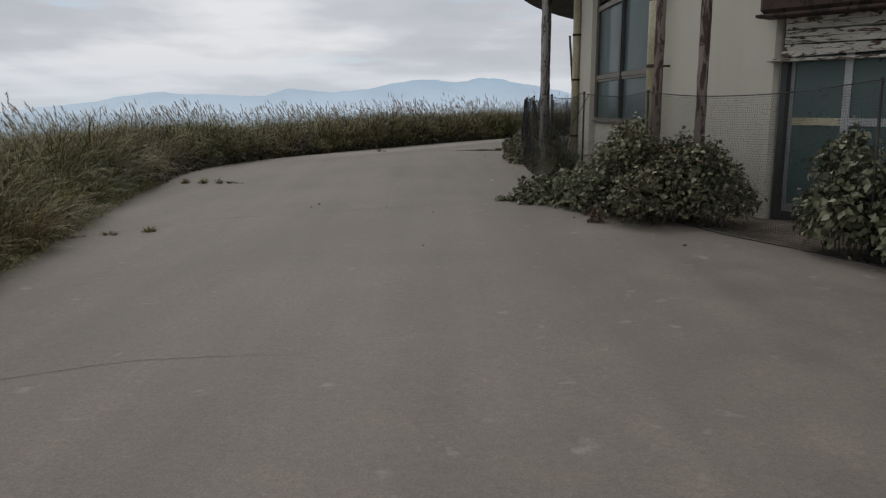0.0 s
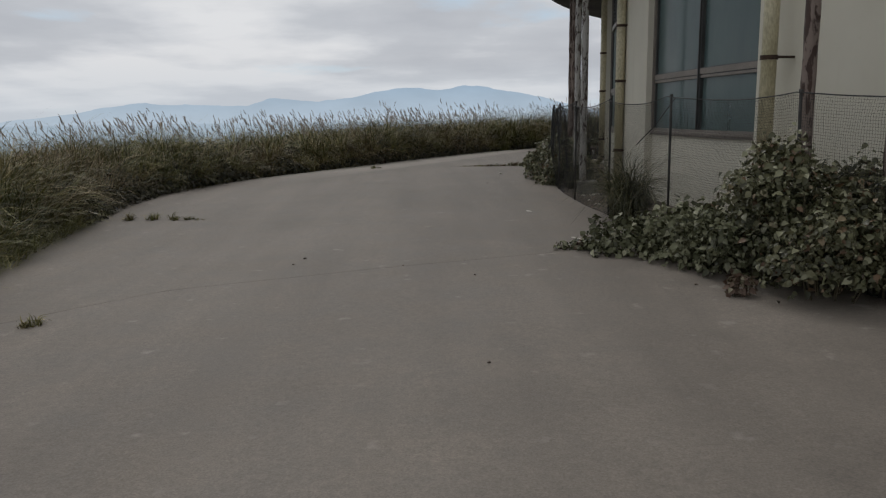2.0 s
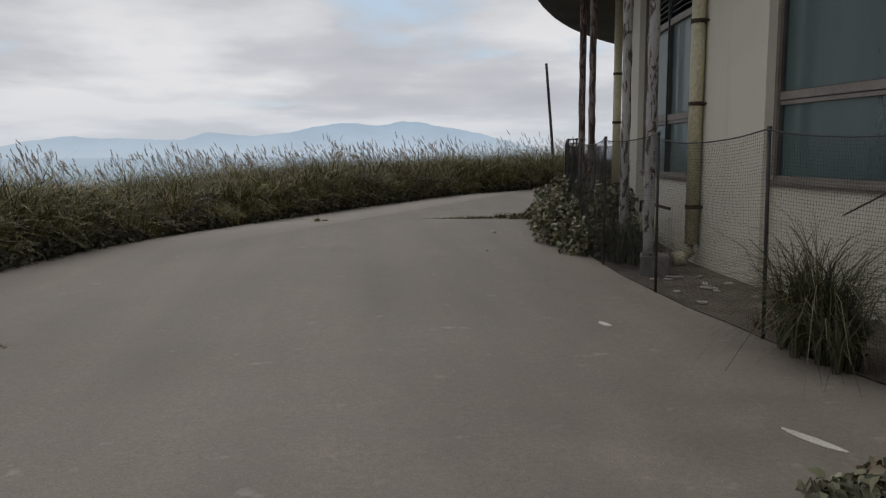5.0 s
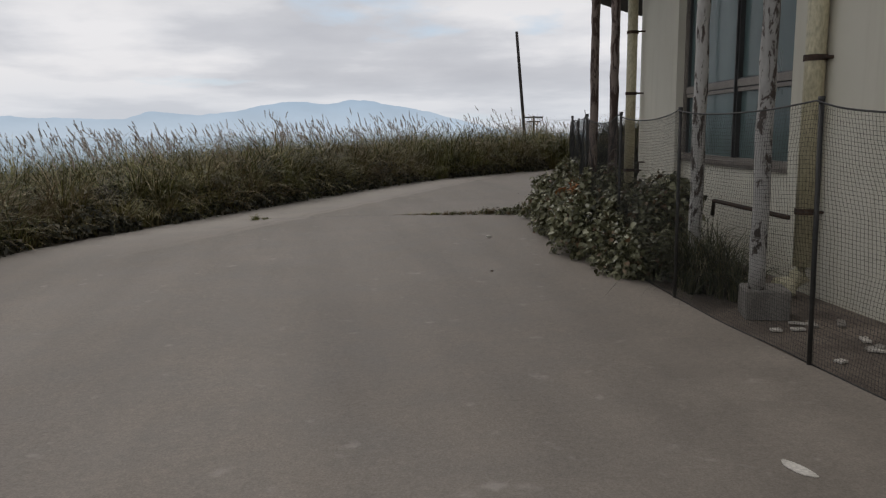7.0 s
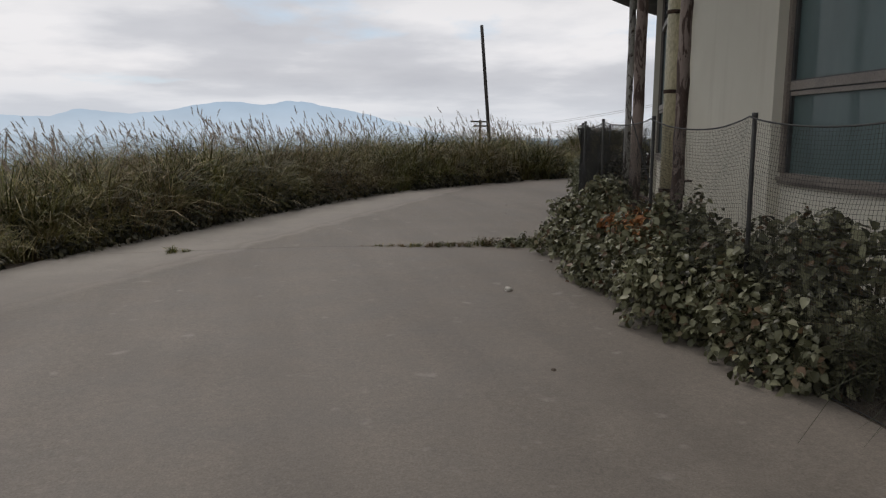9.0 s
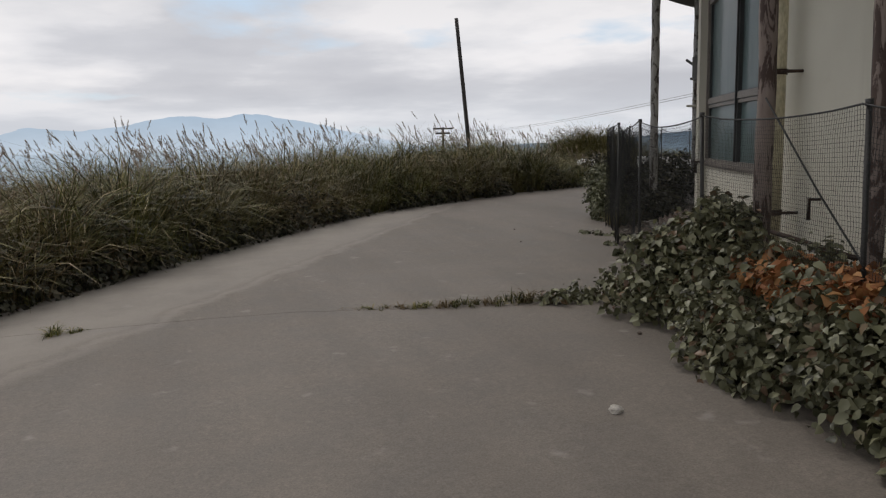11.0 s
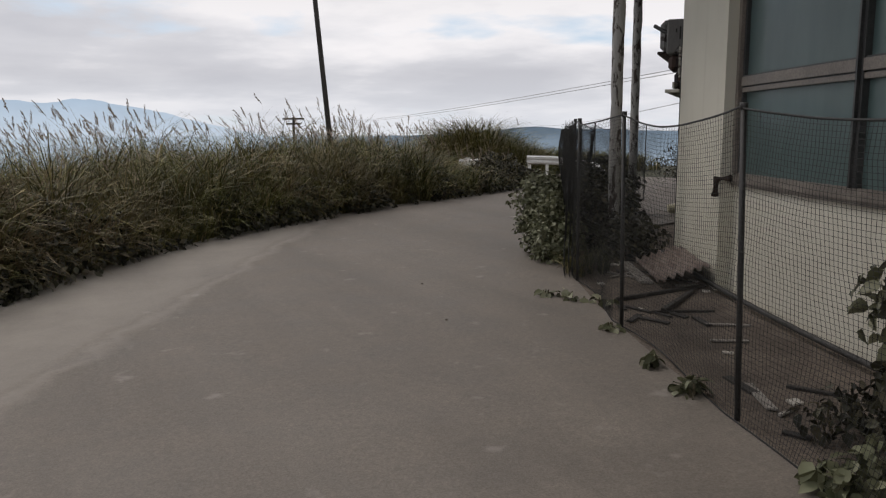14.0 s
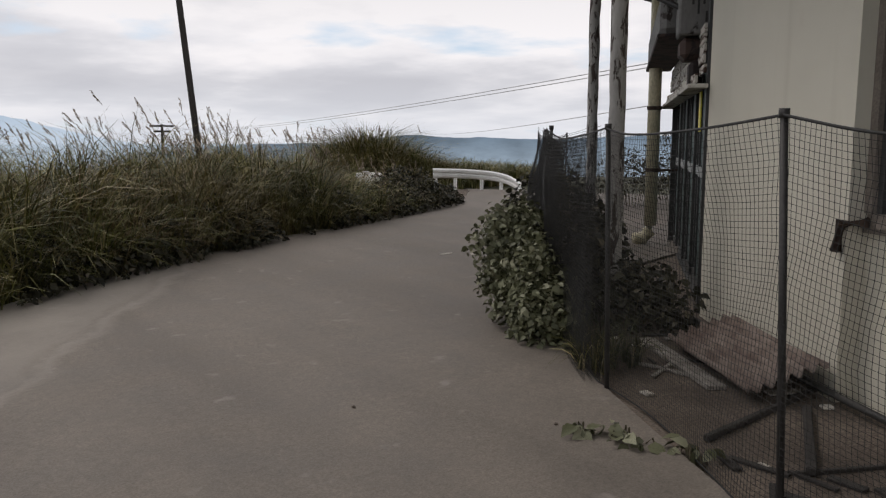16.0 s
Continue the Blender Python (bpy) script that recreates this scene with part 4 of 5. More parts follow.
bush("leafy_bush", [(1.95, 17.7, 0.20, 0.42, 0.62, 0.42), (1.85, 18.5, 0.20, 0.40, 0.6, 0.40), (2.1, 19.2, 0.26, 0.48, 0.6, 0.46), (1.80, 17.4, 0.12, 0.3, 0.3, 0.26), (2.2, 18.1, 0.34, 0.36, 0.6, 0.44)],
     0.066, 2900, "grey-green broad-leaved thicket growing through the net fence", DARK, 4, 250)
bush("leafy_bush", [(2.12, 19.95, 0.18, 0.46, 0.5, 0.36), (2.3, 20.6, 0.24, 0.42, 0.5, 0.40), (2.5, 21.2, 0.30, 0.42, 0.45, 0.50), (2.35, 21.65, 0.2, 0.4, 0.4, 0.42), (2.75, 20.4, 0.24, 0.3, 0.6, 0.32), (2.0, 20.3, 0.12, 0.3, 0.5, 0.26), (2.75, 21.5, 0.36, 0.2, 0.2, 0.4)],
     0.066, 2700, "large-leaved dull green bush pushing through the net fence", DARK, 5, 300)
bush("withered_bush", [(2.2, 20.05, 0.57, 0.2, 0.42, 0.11), (2.38, 20.5, 0.57, 0.18, 0.35, 0.10), (2.12, 19.6, 0.60, 0.17, 0.25, 0.12)], 0.085, 2300, "withered rust-brown leaves on top of the thicket", (M_LEAF_DEAD, M_LEAF_DEAD), 6, 30)
bush("leafy_bush", [(5.02, 27.45, 0.28, 0.22, 0.40, 0.36), (5.2, 27.85, 0.45, 0.22, 0.3, 0.40), (4.92, 27.25, 0.16, 0.2, 0.28, 0.26), (5.42, 28.0, 0.4, 0.25, 0.3, 0.42)],
     0.058, 2800, "upright leafy bush at the corner of the net fence", PALER, 7, 200)
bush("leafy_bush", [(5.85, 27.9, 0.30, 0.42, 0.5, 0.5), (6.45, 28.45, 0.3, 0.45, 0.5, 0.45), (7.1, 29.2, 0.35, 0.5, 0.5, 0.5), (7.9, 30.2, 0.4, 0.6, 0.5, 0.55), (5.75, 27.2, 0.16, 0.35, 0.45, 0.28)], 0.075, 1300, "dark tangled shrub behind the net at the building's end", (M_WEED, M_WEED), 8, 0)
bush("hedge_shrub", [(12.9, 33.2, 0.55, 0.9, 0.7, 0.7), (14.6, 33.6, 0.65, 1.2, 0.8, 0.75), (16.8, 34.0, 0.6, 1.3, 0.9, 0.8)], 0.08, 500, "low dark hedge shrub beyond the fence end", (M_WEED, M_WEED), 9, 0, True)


def tufts_mesh(name, spots, mat, seed, blades=(14, 20), width=0.011, curl=1.0, segs=4):
    """Grass blades in tufts. spots: x, y, z, height, spread."""
    rng = np.random.default_rng(seed)
    reps = rng.integers(blades[0], blades[1] + 1, len(spots))
    S = np.repeat(np.asarray(spots, float), reps, axis=0)
    n = len(S)
    ang = rng.uniform(0, 2 * np.pi, n)
    out = np.stack([np.cos(ang), np.sin(ang)], 1)
    h = S[:, 3] * rng.uniform(0.55, 1.1, n)
    reach = h * rng.uniform(0.12, 0.75, n) * curl
    base = S[:, :2] + out * (S[:, 4] * rng.uniform(0, 1, n))[:, None]
    side = np.stack([-out[:, 1], out[:, 0]], 1)
    w = width * rng.uniform(0.6, 1.3, n)
    bend = rng.uniform(1.4, 2.6, n)
    droop = rng.uniform(0.0, 0.8, n) * curl
    V = np.zeros((n, segs + 1, 2, 3))
    for k in range(segs + 1):
        t = k / segs
        xy = base + out * (reach * t ** bend)[:, None]
        z = S[:, 2] + h * (t - droop * 0.55 * t ** 3)
        ww = w * (1 - t) ** 0.7 + 0.0012
        for s in (0, 1):
            V[:, k, s, :2] = xy + side * (ww * (s - 0.5))[:, None]
            V[:, k, s, 2] = z
    per = (segs + 1) * 2
    quad = np.array([(2 * k, 2 * k + 1, 2 * k + 3, 2 * k + 2) for k in range(segs)])
    F = (quad[None] + (np.arange(n) * per)[:, None, None]).reshape(-1, 4)
    return mesh_np(name, V.reshape(-1, 3), F, mat)


def edge_frame():
    """Points, outward normals and run of the terrace's outer edge."""
    P = EDGE_NP
    d = np.gradient(P, axis=0)
    d /= np.linalg.norm(d, axis=1)[:, None]
    nrm = np.stack([-d[:, 1], d[:, 0]], 1)
    run = np.r_[0, np.cumsum(np.linalg.norm(np.diff(P, axis=0), axis=1))]
    return P, nrm, run


def along_edge(rng, n, near, far, y0=2.0, power=1.6, y1=36.6):
    P, nrm, run = edge_frame()
    lo, hi = np.interp(y0, P[:, 1], run), np.interp(y1, P[:, 1], run)
    s = rng.uniform(lo, hi, n)
    d = near + (far - near) * rng.uniform(0, 1, n) ** power
    base = np.stack([np.interp(s, run, P[:, k]) for k in (0, 1)], 1)
    nn = np.stack([np.interp(s, run, nrm[:, k]) for k in (0, 1)], 1)
    return base + nn * d[:, None], d


def tallness(x, y, d):
    """How high the grass stands: lower at the near edge, higher on the far bank."""
    far = np.clip((y - 24) / 6, 0, 1) * np.clip((8.6 - x) / 2, 0.0, 1)
    low = np.clip((x - 7.2) / 1.6, 0, 1)
    front = np.clip((13 - y) / 4, 0, 1)
    rise = np.clip(d / (0.6 + 0.6 * front), 0, 1)
    patch = np.array([noise.noise((a * 0.8, b * 0.8, 3.0)) + 0.6 * noise.noise((a * 0.25, b * 0.25, 8.0)) for a, b in zip(x, y)])
    h = (0.54 + (0.66 + 0.14 * far) * rise) * (1 + 0.36 * patch)
    return h * (1 - 0.36 * low)


def clump_blades(name, spots, mat, seed, blades, width, droop=1.0):
    """Arching grass: each clump is a fountain of long blades that bend over outwards. spots: x, y, z, height, spread."""
    rng = np.random.default_rng(seed)
    reps = rng.integers(blades[0], blades[1] + 1, len(spots))
    S = np.repeat(np.asarray(spots, float), reps, axis=0)
    n, segs = len(S), 4
    ang = rng.uniform(0, 2 * np.pi, n)
    out = np.stack([np.cos(ang), np.sin(ang)], 1)
    h = S[:, 3] * rng.uniform(0.5, 1.08, n)
    base = S[:, :2] + out * (S[:, 4] * rng.uniform(0, 1, n))[:, None]
    steep = rng.uniform(0.2, 1.0, n)
    reach = h * (0.2 + 0.62 * steep)
    fall = steep * rng.uniform(0.35, 1.1, n) * droop
    twist = rng.normal(0, 0.35, n)
    out2 = np.stack([np.cos(ang + twist), np.sin(ang + twist)], 1)
    roll = rng.uniform(-0.6, 0.6, n)
    side = np.stack([-out[:, 1], out[:, 0]], 1)
    w = width * rng.uniform(0.55, 1.3, n)
    V = np.zeros((n, segs + 1, 2, 3))
    for k in range(segs + 1):
        t = k / segs
        xy = base + out * (reach * t ** 1.6 * 0.6)[:, None] + out2 * (reach * t ** 2.6 * 0.6)[:, None]
        z = S[:, 2] + h * (1.25 * t - (0.25 + fall * 0.75) * t ** 2.6)
        ww = w * (1 - t ** 1.6) + 0.0015
        for q in (0, 1):
            V[:, k, q, :2] = xy + side * (ww * (q - 0.5))[:, None]
            V[:, k, q, 2] = z + ww * (q - 0.5) * roll
    per = (segs + 1) * 2
    quad = np.array([(2 * k, 2 * k + 1, 2 * k + 3, 2 * k + 2) for k in range(segs)])
    F = (quad[None] + (np.arange(n) * per)[:, None, None]).reshape(-1, 4)
    return mesh_np(name, V.reshape(-1, 3), F, mat)


def build_bank():
    rng = np.random.default_rng(11)
    p, d = along_edge(rng, 3500, 0.08, 4.8, power=1.35, y1=35.9)
    h = tallness(p[:, 0], p[:, 1], d) * rng.uniform(0.72, 1.22, len(p))
    z = np.array([gz(a, b) - 0.12 for a, b in p])
    spots = np.c_[p, z, h, rng.uniform(0.06, 0.2, len(p))]
    kinds = rng.uniform(0, 1, len(p))
    dry = kinds < 0.06 + 0.32 * (np.sin(p[:, 1] * 0.9 + p[:, 0]) > 0.3)
    tagged(new("pampas_grass", clump_blades("pampas_grass", spots[~dry], M_GRASS, 12, (46, 70), 0.015)), "tall olive-green pampas grass along the terrace edge", "grass", kind="stuff")
    tagged(new("dry_grass", clump_blades("dry_grass", spots[dry], M_DRYGRASS, 13, (44, 68), 0.012)), "straw-coloured dry grass among the green bank", "grass", kind="stuff")
    v, dv = along_edge(rng, 2300, -0.08, 2.4, y0=1.0, power=1.1, y1=14.5)
    hv = (0.34 + 0.3 * np.clip(dv / 1.8, 0, 1)) * rng.uniform(0.7, 1.25, len(v))
    spots = np.c_[v, np.array([gz(a, b) - 0.08 for a, b in v]), hv, np.full(len(v), 0.1)]
    tagged(new("verge_grass", tufts_mesh("verge_grass", spots, M_VERGE, 15, (14, 20), 0.013, 2.0)), "pale arching verge grass at the near terrace edge", "grass", kind="stuff")
    # dark leafy weeds at the foot of the bank, its shadow put into their colour
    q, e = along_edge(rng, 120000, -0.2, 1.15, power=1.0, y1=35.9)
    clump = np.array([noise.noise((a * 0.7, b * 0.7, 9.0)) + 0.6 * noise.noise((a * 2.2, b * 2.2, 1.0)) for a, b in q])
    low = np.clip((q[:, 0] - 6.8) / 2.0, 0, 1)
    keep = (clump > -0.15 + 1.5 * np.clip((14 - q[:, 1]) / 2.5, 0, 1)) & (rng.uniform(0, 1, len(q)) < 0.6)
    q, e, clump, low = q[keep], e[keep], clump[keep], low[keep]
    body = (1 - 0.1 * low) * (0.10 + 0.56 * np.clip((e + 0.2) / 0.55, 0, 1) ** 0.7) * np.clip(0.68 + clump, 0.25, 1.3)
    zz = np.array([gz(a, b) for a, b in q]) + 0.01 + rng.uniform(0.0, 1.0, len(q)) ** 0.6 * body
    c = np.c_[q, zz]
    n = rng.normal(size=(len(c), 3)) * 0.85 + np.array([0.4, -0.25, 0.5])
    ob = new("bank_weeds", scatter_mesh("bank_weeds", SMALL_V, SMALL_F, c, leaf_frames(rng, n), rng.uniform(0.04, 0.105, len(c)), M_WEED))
    tagged(ob, "dark leafy weeds at the foot of the grass bank, shade in their colour", "weeds", kind="stuff")
    # a taller clump of grass behind the tank
    m = rng.normal(size=(420, 2)) * np.array([1.3, 0.7]) + np.array([12.0, 41.3])
    m2 = np.stack([rng.uniform(13.0, 18.5, 260), rng.uniform(40.2, 42.5, 260)], 1)
    spots = [(x, y, gz(x, y) - 0.1, 1.55 * math.exp(-((x - 12.0) ** 2 + (y - 41.3) ** 2) / 3.6) + 0.5, 0.15) for x, y in m]
    spots += [(x, y, gz(x, y) - 0.1, 1.05 - 0.07 * (x - 13.0), 0.15) for x, y in m2]
    tagged(new("pampas_clump", clump_blades("pampas_clump", spots, M_GRASS, 14, (22, 34), 0.02)), "tall rounded pampas clump behind the white tank", "grass", kind="stuff")
    # plumes
    p, d = along_edge(rng, 3400, 0.5, 6.0, power=1.0, y1=35.9)
    p2 = rng.normal(size=(60, 2)) * 0.7 + np.array([11.9, 41.3])
    h = tallness(p[:, 0], p[:, 1], d) * rng.uniform(0.76, 1.03, len(p)) + 0.05
    p, h = np.vstack([p, p2]), np.r_[h, rng.uniform(1.2, 1.5, 60)]
    clus = np.array([noise.noise((a * 0.5, b * 0.5, 5.0)) for a, b in p])
    keep = (clus > rng.uniform(-0.35, 0.3, len(p))) & (h > 0.55)
    p, h = p[keep], h[keep]
    verts, faces = [], []
    count = 0
    for (x, y), hh in zip(p, h):
        z0 = gz(x, y) - 0.1
        lean = np.array([rng.normal(-0.13, 0.06), rng.normal(0.0, 0.05)])
        top = np.array([x + lean[0], y + lean[1], z0 + hh])
        tipd = np.array([lean[0] * 2.6 + rng.normal(0, 0.12), lean[1] * 2.0 + rng.normal(0, 0.12), 0.8])
        tipd /= np.linalg.norm(tipd)
        L = rng.uniform(0.14, 0.25)
        tri = []
        b0 = np.array([x, y, z0 + hh * 0.4])
        end = top + tipd * L
        sidev = np.array([0.9, -0.4, 0]) * 0.0035
        tri += [(b0 - sidev, b0 + sidev, top), (top - sidev, top + sidev, end)]
        for k in range(20):
            t = k / 20
            a = top + tipd * L * t * 0.9
            o = rng.normal(size=3) * 0.5 + np.array([-0.25, 0, -0.15])
            b = a + (tipd * 1.0 + o * 0.36) * L * (0.40 - 0.18 * t)
            ss = np.cross(b - a, rng.normal(size=3))
            ss *= 0.0075 / (np.linalg.norm(ss) + 1e-9)
            tri += [(a - ss * 0.4, a + ss * 0.4, (a + b) / 2 + ss), ((a + b) / 2 - ss, (a + b) / 2 + ss, b)]
        arr = np.array(tri).reshape(-1, 3)
        verts.append(arr)
        faces.append(np.arange(len(arr)).reshape(-1, 3) + count)
        count += len(arr)
    ob = new("grass_plumes", mesh_np("grass_plumes", np.vstack(verts), np.vstack(faces), M_PLUME))
    tagged(ob, "feathery silver-brown pampas plumes above the bank", "grass", kind="stuff")


build_bank()


def grass_tuft(x, y, h, spread, label, seed, n=10, dry=False, name="grass_tuft", category="grass", mat=None):
    rng = np.random.default_rng(seed)
    spots = [(x + spread * rng.uniform(-1.3, 1.3), y + spread * rng.uniform(-1.3, 1.3), gz(x, y) - 0.02, h * rng.uniform(0.6, 1.1), 0.03) for _ in range(n)]
    return tagged(new(name, clump_blades(name, spots, mat or (M_DRYGRASS if dry else M_GRASS), seed, (16, 24), 0.0075, 1.45)), label, category, "grass tufts on the terrace", "stuff")


grass_tuft(1.88, 12.62, 1.12, 0.13, "shaggy dark grass clump behind the net fence", 21, 40, mat=M_DARKGRASS)
grass_tuft(1.86, 12.22, 0.82, 0.12, "shaggy dark grass clump behind the net fence", 22, 22, mat=M_DARKGRASS)
grass_tuft(1.95, 12.7, 1.3, 0.05, "tall dry seed stalks in the grass clump", 25, 3, True)
grass_tuft(2.08, 16.75, 0.75, 0.13, "arching dark grass clump by the block-footed pole", 23, 46, mat=M_DARKGRASS)
grass_tuft(2.2, 16.4, 0.5, 0.12, "arching dark grass clump by the block-footed pole", 29, 20, mat=M_DARKGRASS)
grass_tuft(2.1, 13.0, 0.4, 0.10, "dry straw stalks at the net fence foot", 24, 5, True)
grass_tuft(2.0, 13.3, 0.2, 0.12, "dry straw stalks at the net fence foot", 26, 6, True)
grass_tuft(2.55, 21.3, 0.5, 0.12, "dark grass among the broad-leaved thicket", 27, 12, mat=M_DARKGRASS)
grass_tuft(4.9, 26.7, 0.35, 0.14, "dark grass behind the net fence", 28, 12, mat=M_DARKGRASS)
for k, (x, y, h) in enumerate([(-3.19, 8.29, 0.12), (-3.52, 8.13, 0.08), (-3.84, 7.98, 0.06), (-4.6, 13.8, 0.2), (-4.3, 13.75, 0.18), (-4.0, 13.7, 0.17), (-3.75, 13.68, 0.12), (-3.6, 13.66, 0.06), (-1.93, 22.95, 0.16), (-1.75, 23.0, 0.08), (4.7, 26.6, 0.3)]):
    grass_tuft(x, y, h, 0.05, "small grass tuft rooted in a paving joint", 30 + k, 5)
for k in range(14):
    t = k / 13
    x, y = 0.25 + 1.5 * t, 22.83 - 0.42 * t
    grass_tuft(x, y, 0.05 + 0.14 * t, 0.05, "thin weeds growing along a paving joint", 50 + k, 4, k % 3 == 0)
bush("joint_weed", [(1.85, 22.38, 0.05, 0.22, 0.16, 0.15), (2.2, 22.3, 0.06, 0.26, 0.18, 0.17)], 0.07, 1500, "small leafy weed growing in the paving joint", DARK, 70, 40)
for k, (x, y, r) in enumerate([(3.25, 23.76, 0.08), (4.06, 25.78, 0.14), (4.13, 25.52, 0.09), (3.68, 24.9, 0.05), (3.95, 25.98, 0.06), (3.42, 24.2, 0.05)]):
    bush("creeping_weed", [(x, y, 0.05, r, r * 1.2, 0.09)], 0.085, 2600, "small creeping weed at the paving edge", PALER, 80 + k, 12)
bush("creeping_weed", [(1.0, 10.62, 0.05, 0.14, 0.08, 0.08)], 0.06, 2600, "small brown withered plant on the concrete", (M_LEAF_DRY, M_LEAF_DRY), 95, 0)
bush("creeping_weed", [(1.68, 8.52, 0.1, 0.1, 0.08, 0.1)], 0.06, 2300, "small brown withered plant on the concrete", (M_LEAF_DRY, M_LEAF_DRY), 96, 0)
bush("tall_weed", [(2.25, 17.45, 0.62, 0.14, 0.16, 0.22)], 0.1, 650, "tall broad-leaved weed above the thicket", DARK, 97, 14)
bush("tall_weed", [(3.79, 23.10, 0.5, 0.07, 0.07, 0.34)], 0.095, 600, "tall single weed with broad leaves by the net", DARK, 90, 20)

bush("dark_weed", [(3.45, 23.08, 0.10, 0.22, 0.18, 0.16), (3.62, 22.9, 0.14, 0.22, 0.2, 0.2)], 0.065, 900, "dull dark weed clump behind the net fence", (M_WEED, M_WEED), 91, 0)
bush("creeping_weed", [(3.02, 22.72, 0.06, 0.2, 0.2, 0.13), (3.2, 22.62, 0.09, 0.2, 0.18, 0.17)], 0.085, 1900, "broad-leaved green weed at the net fence foot", PALER, 92, 20)

# ---- loose things on the ground ----


def board(name, a, dr, size, turn, mat, label, category, tilt=0.0, up=0.0):
    p = gpol(a, dr, 0.0)
    m = Matrix.Translation((p.x, p.y, p.z - 0.022 + up)) @ Matrix.Rotation(radians(turn), 4, "Z") @ Matrix.Rotation(radians(tilt), 4, "X")
    bm = bmesh.new()
    box(bm, (-size[0] / 2, -size[1] / 2, 0), (size[0] / 2, size[1] / 2, size[2]), m, min(size) * 0.15)
    return thing(name, bm, mat, label, category)


def corrugated(x, y, turn, w, l, waves, z, label):
    bm = bmesh.new()
    m = Matrix.Translation((x, y, z)) @ Matrix.Rotation(radians(turn), 4, "Z") @ Matrix.Rotation(radians(-18), 4, "Y")
    nx, ny = waves * 6, 5
    grid = [[bm.verts.new(m @ Vector((w * (i / nx - 0.5), l * (j / ny - 0.5), 0.021 * math.sin(i / 6 * 2 * math.pi) + 0.008 * math.sin(j * 1.3 + i * 0.05)))) for j in range(ny + 1)] for i in range(nx + 1)]
    for i in range(nx):
        for j in range(ny):
            bm.faces.new((grid[i][j], grid[i + 1][j], grid[i + 1][j + 1], grid[i][j + 1]))
    ob = thing("corrugated_sheet", bm, M_TIN, label, "sheet metal", smooth=True)
    md = ob.modifiers.new("thick", "SOLIDIFY")
    md.thickness = 0.004


corrugated(5.35, 26.1, -32, 0.44, 1.1, 6, gz(5.37, 26.08) + 0.11, "rusty corrugated metal sheet lying against the wall")
rngd = random.Random(77)
for k in range(48):
    a, dr = rngd.uniform(18, 31), rngd.uniform(0.1, 0.98)
    if k % 3:
        board("scrap_board", a, dr, (rngd.uniform(0.1, 0.42), rngd.uniform(0.015, 0.06), 0.012), rngd.uniform(0, 180), rngd.choice([M_BOARD, M_WOODPOLE, M_WOODPOLE]), "weathered scrap of board lying on the soil", "board", rngd.uniform(-4, 4), 0.004)
    else:
        board("rubble_piece", a, dr, (rngd.uniform(0.03, 0.09), rngd.uniform(0.02, 0.06), 0.012), rngd.uniform(0, 180), M_CHALK, "pale broken scrap lying on the soil", "rubble", rngd.uniform(-6, 6), 0.004)
for k in range(14):
    board("rubble_piece", rngd.uniform(-2, 3), rngd.uniform(0.2, 0.95), (rngd.uniform(0.05, 0.2), rngd.uniform(0.03, 0.07), 0.015), rngd.uniform(0, 180), rngd.choice([M_CHALK, M_BOARD]), "broken scrap lying on the soil", "rubble", 0, 0.004)


def plank(x0, y0, x1, y1, w, t, mat, label, up=0.0):
    """A length of wood on the soil from one end to the other."""
    length, turn = math.hypot(x1 - x0, y1 - y0), math.atan2(y1 - y0, x1 - x0)
    x, y = (x0 + x1) / 2, (y0 + y1) / 2
    m = Matrix.Translation((x, y, gz(x, y) - 0.024 + up)) @ Matrix.Rotation(turn, 4, "Z")
    bm = bmesh.new()
    box(bm, (-length / 2, -w / 2, 0), (length / 2, w / 2, t), m, t * 0.15)
    thing("timber", bm, mat, label, "timber")


plank(4.34, 25.6, 5.33, 25.66, 0.032, 0.03, M_WOODPOLE, "dark rotten timber lying across the soil")
plank(5.48, 26.86, 4.98, 25.98, 0.11, 0.025, M_BOARD, "pale weathered plank beside the metal sheet")
plank(4.33, 25.18, 4.72, 24.98, 0.02, 0.02, M_WOODPOLE, "dark thin broken stick on the soil")
bm = bmesh.new()
tube(bm, [pol(a / 2, 0.11, gpol(a / 2, 0.11).z + 0.035) for a in range(40, 64)], 0.02, 8)
thing("pipe_run", bm, M_BLACKPOST, "thin dark pipe lying along the wall foot", "pipe", smooth=True)
board("timber", 26.3, 0.5, (0.8, 0.04, 0.035), 30, M_WOODPOLE, "dark rotten timber lying on the soil", "timber", 0, 0.0)


def stone(x, y, r, mat, label, seed):
    rng = random.Random(seed)
    bm = bmesh.new()
    bmesh.ops.create_icosphere(bm, subdivisions=2, radius=r)
    for v in bm.verts:
        v.co *= 1 + rng.uniform(-0.18, 0.18)
        v.co.z *= 0.6
        v.co += Vector((x, y, gz(x, y) + r * 0.4))
    thing("stone", bm, mat, label, "stone", "stones on the terrace")


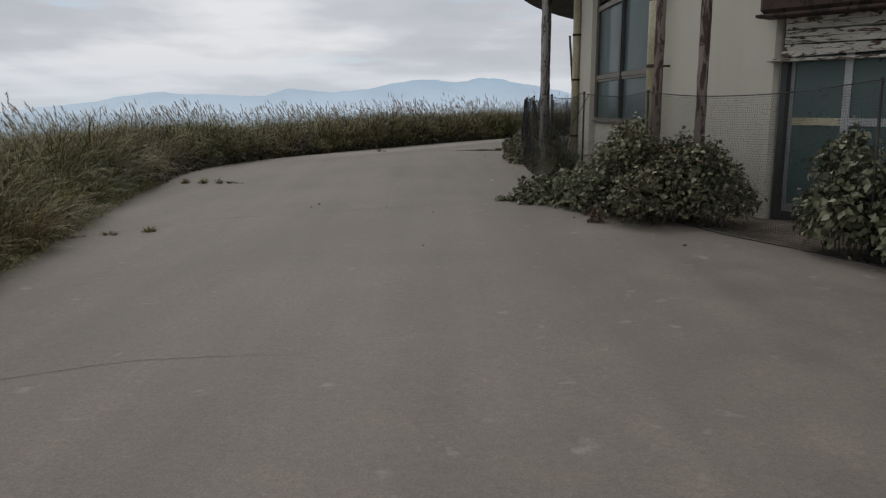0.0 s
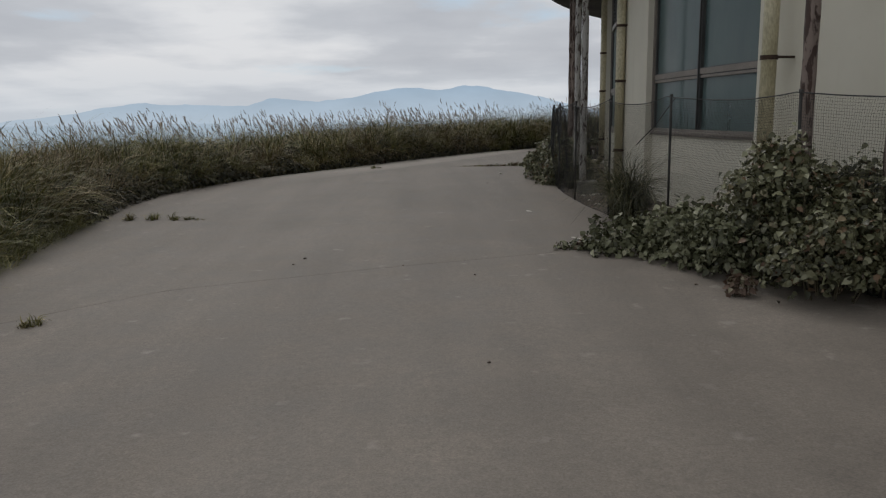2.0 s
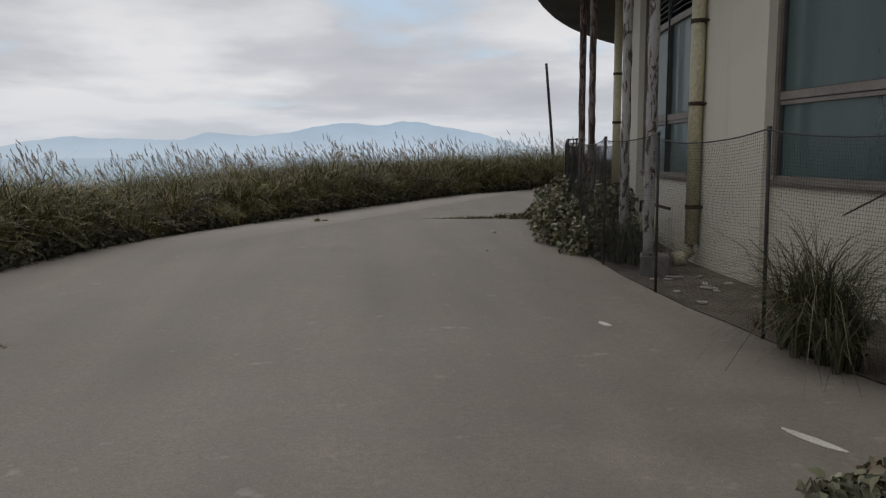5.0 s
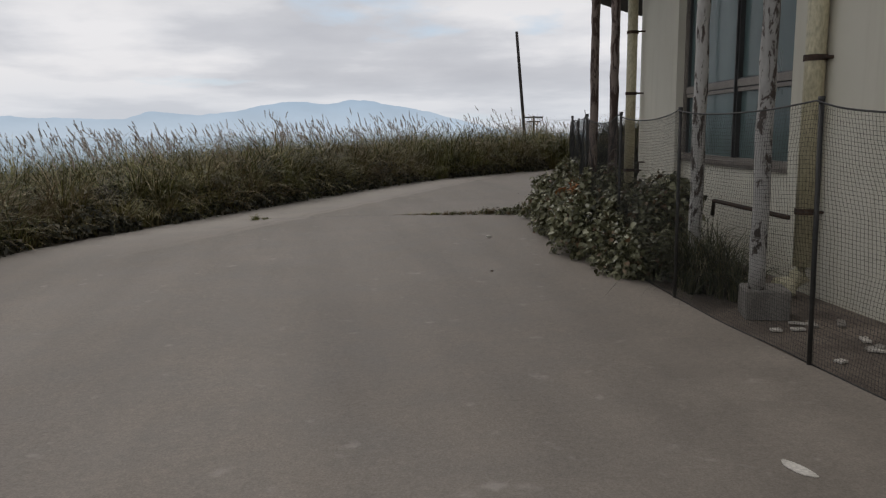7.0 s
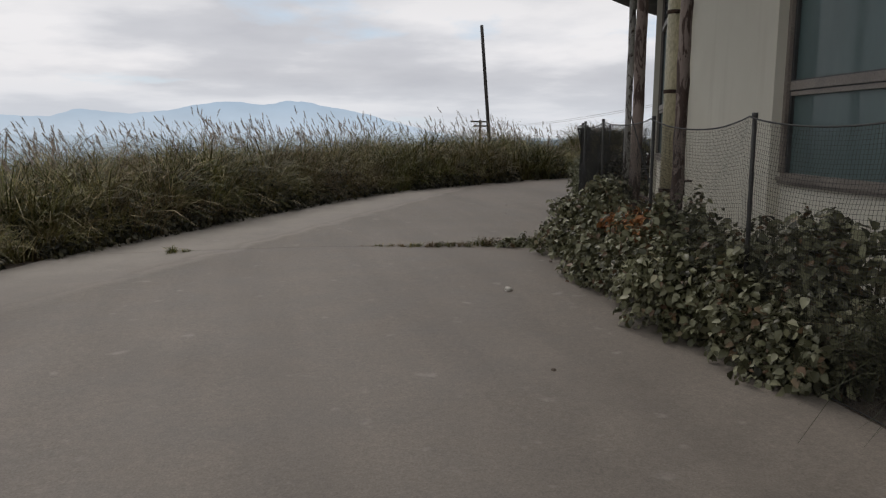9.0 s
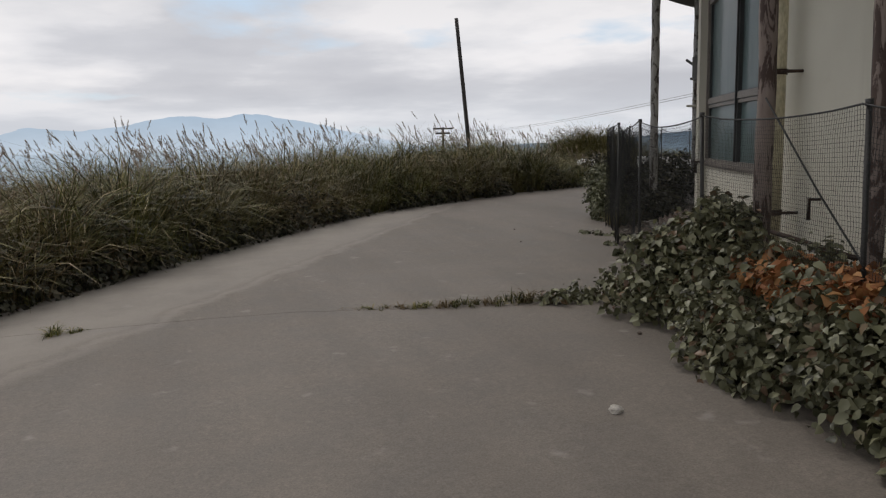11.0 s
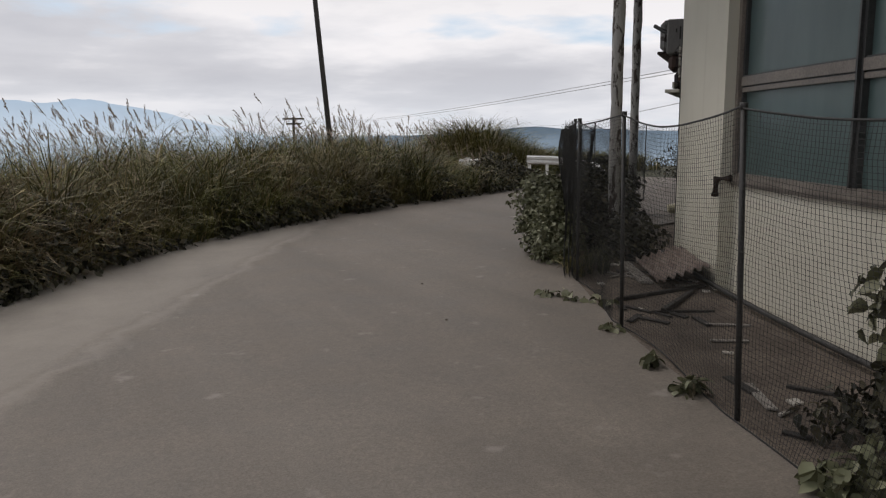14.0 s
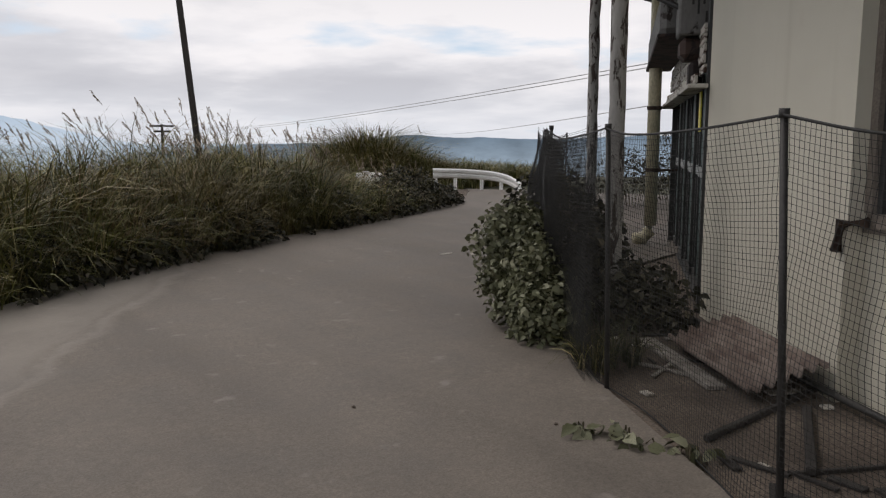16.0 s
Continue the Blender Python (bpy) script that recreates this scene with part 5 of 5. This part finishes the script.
stone(1.04, 20.03, 0.035, M_CHALK, "small pale stone on the concrete", 1)
for k, (x, y) in enumerate([(1.9, 21.25), (-1.76, 10.19), (-1.7, 10.47), (-0.14, 9.5), (3.93, 26.12), (2.9, 25.7), (-0.75, 10.0), (-0.2, 7.2), (3.3, 26.9), (0.6, 17.9), (1.5, 8.9), (2.2, 7.0)]):
    stone(x, y, rngd.uniform(0.008, 0.018), M_SOIL, "tiny dark pebble on the concrete", 2 + k)
for x, y, turn, l in ((0.83, 13.56, -77, 0.17), (1.05, 11.14, -68, 0.34), (6.54, 30.48, 10, 0.2), (6.76, 30.28, 50, 0.16)):
    bm = bmesh.new()
    m = Matrix.Translation((x, y, gz(x, y) + 0.001)) @ Matrix.Rotation(radians(turn), 4, "Z")
    vs = [bm.verts.new(m @ Vector(((l / 2) * math.cos(a) * (1 + 0.15 * math.sin(3 * a)), 0.032 * math.sin(a), 0.004))) for a in [2 * math.pi * k / 14 for k in range(14)]]
    f = bm.faces.new(vs)
    bmesh.ops.extrude_face_region(bm, geom=[f])
    for v in vs:
        v.co.z -= 0.004
    thing("dried_leaf", bm, M_CHALK, "pale dried strip of leaf on the concrete", "leaf", "dried leaves on the terrace")

# ---- beyond the terrace ----


def utility_pole(x, y, top, lean, r, label, arm=False):
    ob = holder("utility_pole", label, "pole")
    z0 = gz(x, y) - 0.4
    bm = bmesh.new()
    pts = [Vector((x + lean * t, y, z0 + (top - z0) * t)) for t in (0, 0.25, 0.5, 0.75, 1)]
    tube(bm, pts, [r * 1.1, r * 1.05, r, r * 0.95, r * 0.9], 12)
    part("mast", bm, M_WOODPOLE, ob, smooth=True)
    if arm:
        bm = bmesh.new()
        for dz, w in ((0.15, 1.0), (0.6, 0.7)):
            tube(bm, [Vector((x - w, y, top - dz)), Vector((x + w, y, top - dz))], r * 0.7, 6)
        part("crossarm", bm, M_WOODPOLE, ob)


utility_pole(6.2, 37.0, 4.55, -0.42, 0.055, "leaning dark timber pole standing in the grass bank")
utility_pole(21.7, 91.0, 2.6, 0.0, 0.12, "distant dark power pole with crossarms", True)


def wire(a, b, sag, r=0.006):
    a, b = Vector(a), Vector(b)
    bm = bmesh.new()
    tube(bm, [a.lerp(b, t / 24) - Vector((0, 0, sag * 4 * t / 24 * (1 - t / 24))) for t in range(25)], r, 5)
    thing("power_line", bm, M_WIRE, "thin grey power line running to the building", "cable", "power lines")


wire((9.2, 29.9, 2.33), (21.7, 91.0, 2.45), 0.5)
wire((9.2, 29.9, 2.28), (22.2, 91.0, 2.4), 0.5)
wire((9.2, 29.9, 1.82), (40.0, 80.0, 2.0), 0.3)


def guard_rail():
    ob = holder("guard_rail", "white painted steel guard rail at the road bend", "guard rail")
    path = spline([(12.2, 38.64, 0.69), (12.48, 38.58, 0.68), (12.95, 38.5, 0.66), (13.44, 38.33, 0.62), (13.68, 38.05, 0.58), (13.76, 37.65, 0.50), (13.66, 37.1, 0.35)], 6)
    prof = [(0.0, -0.11), (0.04, -0.08), (0.04, -0.035), (0.0, 0.0), (0.04, 0.035), (0.04, 0.08), (0.0, 0.11)]
    bm = bmesh.new()
    rows = []
    for k, p in enumerate(path):
        d = (path[min(k + 1, len(path) - 1)] - path[max(k - 1, 0)]).normalized()
        n = Vector((-d.y, d.x, 0)).normalized() * -1
        rows.append([bm.verts.new(p + n * o + Vector((0, 0, z - 0.08))) for o, z in prof])
    for r, q in zip(rows, rows[1:]):
        for c in range(len(prof) - 1):
            bm.faces.new((r[c], r[c + 1], q[c + 1], q[c]))
    beam = part("beam", bm, M_WHITE, ob)
    md = beam.modifiers.new("thick", "SOLIDIFY")
    md.thickness = 0.006
    for p in path[2::8]:
        bm = bmesh.new()
        tube(bm, [(p.x + 0.06, p.y + 0.06, p.z - 1.2), (p.x + 0.06, p.y + 0.06, p.z)], 0.045, 10)
        part("post", bm, M_WHITE, ob, smooth=True)


guard_rail()
bm = bmesh.new()
box(bm, (10.25, 38.5, 0.1), (10.74, 38.9, 0.66), Matrix(), 0.03)
box(bm, (10.30, 38.55, 0.655), (10.42, 38.7, 0.70), Matrix(), 0.015)
thing("water_tank", bm, M_WHITE, "small white box tank standing in the grass", "tank")


def ridge(name, radius, azs, els, foot, mat, label, rough, seed):
    """A far skyline: height by bearing, with small folds."""
    verts, faces = [], []
    n = int((azs[-1] - azs[0]) / 0.25)
    for k in range(n + 1):
        az = azs[0] + (azs[-1] - azs[0]) * k / n
        el = float(np.interp(az, azs, els)) + rough * noise.fractal((az * 0.45, seed, 0), 0.9, 2.1, 7)
        a = radians(az)
        x, y = radius * math.sin(a), radius * math.cos(a)
        top = 1.4 + radius * math.tan(radians(el))
        verts += [(x, y, foot), (x, y, top * 0.5 if top > 0 else top - 5), (x * 1.01, y * 1.01, top)]
    for k in range(n):
        for j in (0, 1):
            a = k * 3 + j
            faces.append((a, a + 3, a + 4, a + 1))
    tagged(new(name, mesh_np(name, verts, faces, mat)), label, "mountains", kind="structure")


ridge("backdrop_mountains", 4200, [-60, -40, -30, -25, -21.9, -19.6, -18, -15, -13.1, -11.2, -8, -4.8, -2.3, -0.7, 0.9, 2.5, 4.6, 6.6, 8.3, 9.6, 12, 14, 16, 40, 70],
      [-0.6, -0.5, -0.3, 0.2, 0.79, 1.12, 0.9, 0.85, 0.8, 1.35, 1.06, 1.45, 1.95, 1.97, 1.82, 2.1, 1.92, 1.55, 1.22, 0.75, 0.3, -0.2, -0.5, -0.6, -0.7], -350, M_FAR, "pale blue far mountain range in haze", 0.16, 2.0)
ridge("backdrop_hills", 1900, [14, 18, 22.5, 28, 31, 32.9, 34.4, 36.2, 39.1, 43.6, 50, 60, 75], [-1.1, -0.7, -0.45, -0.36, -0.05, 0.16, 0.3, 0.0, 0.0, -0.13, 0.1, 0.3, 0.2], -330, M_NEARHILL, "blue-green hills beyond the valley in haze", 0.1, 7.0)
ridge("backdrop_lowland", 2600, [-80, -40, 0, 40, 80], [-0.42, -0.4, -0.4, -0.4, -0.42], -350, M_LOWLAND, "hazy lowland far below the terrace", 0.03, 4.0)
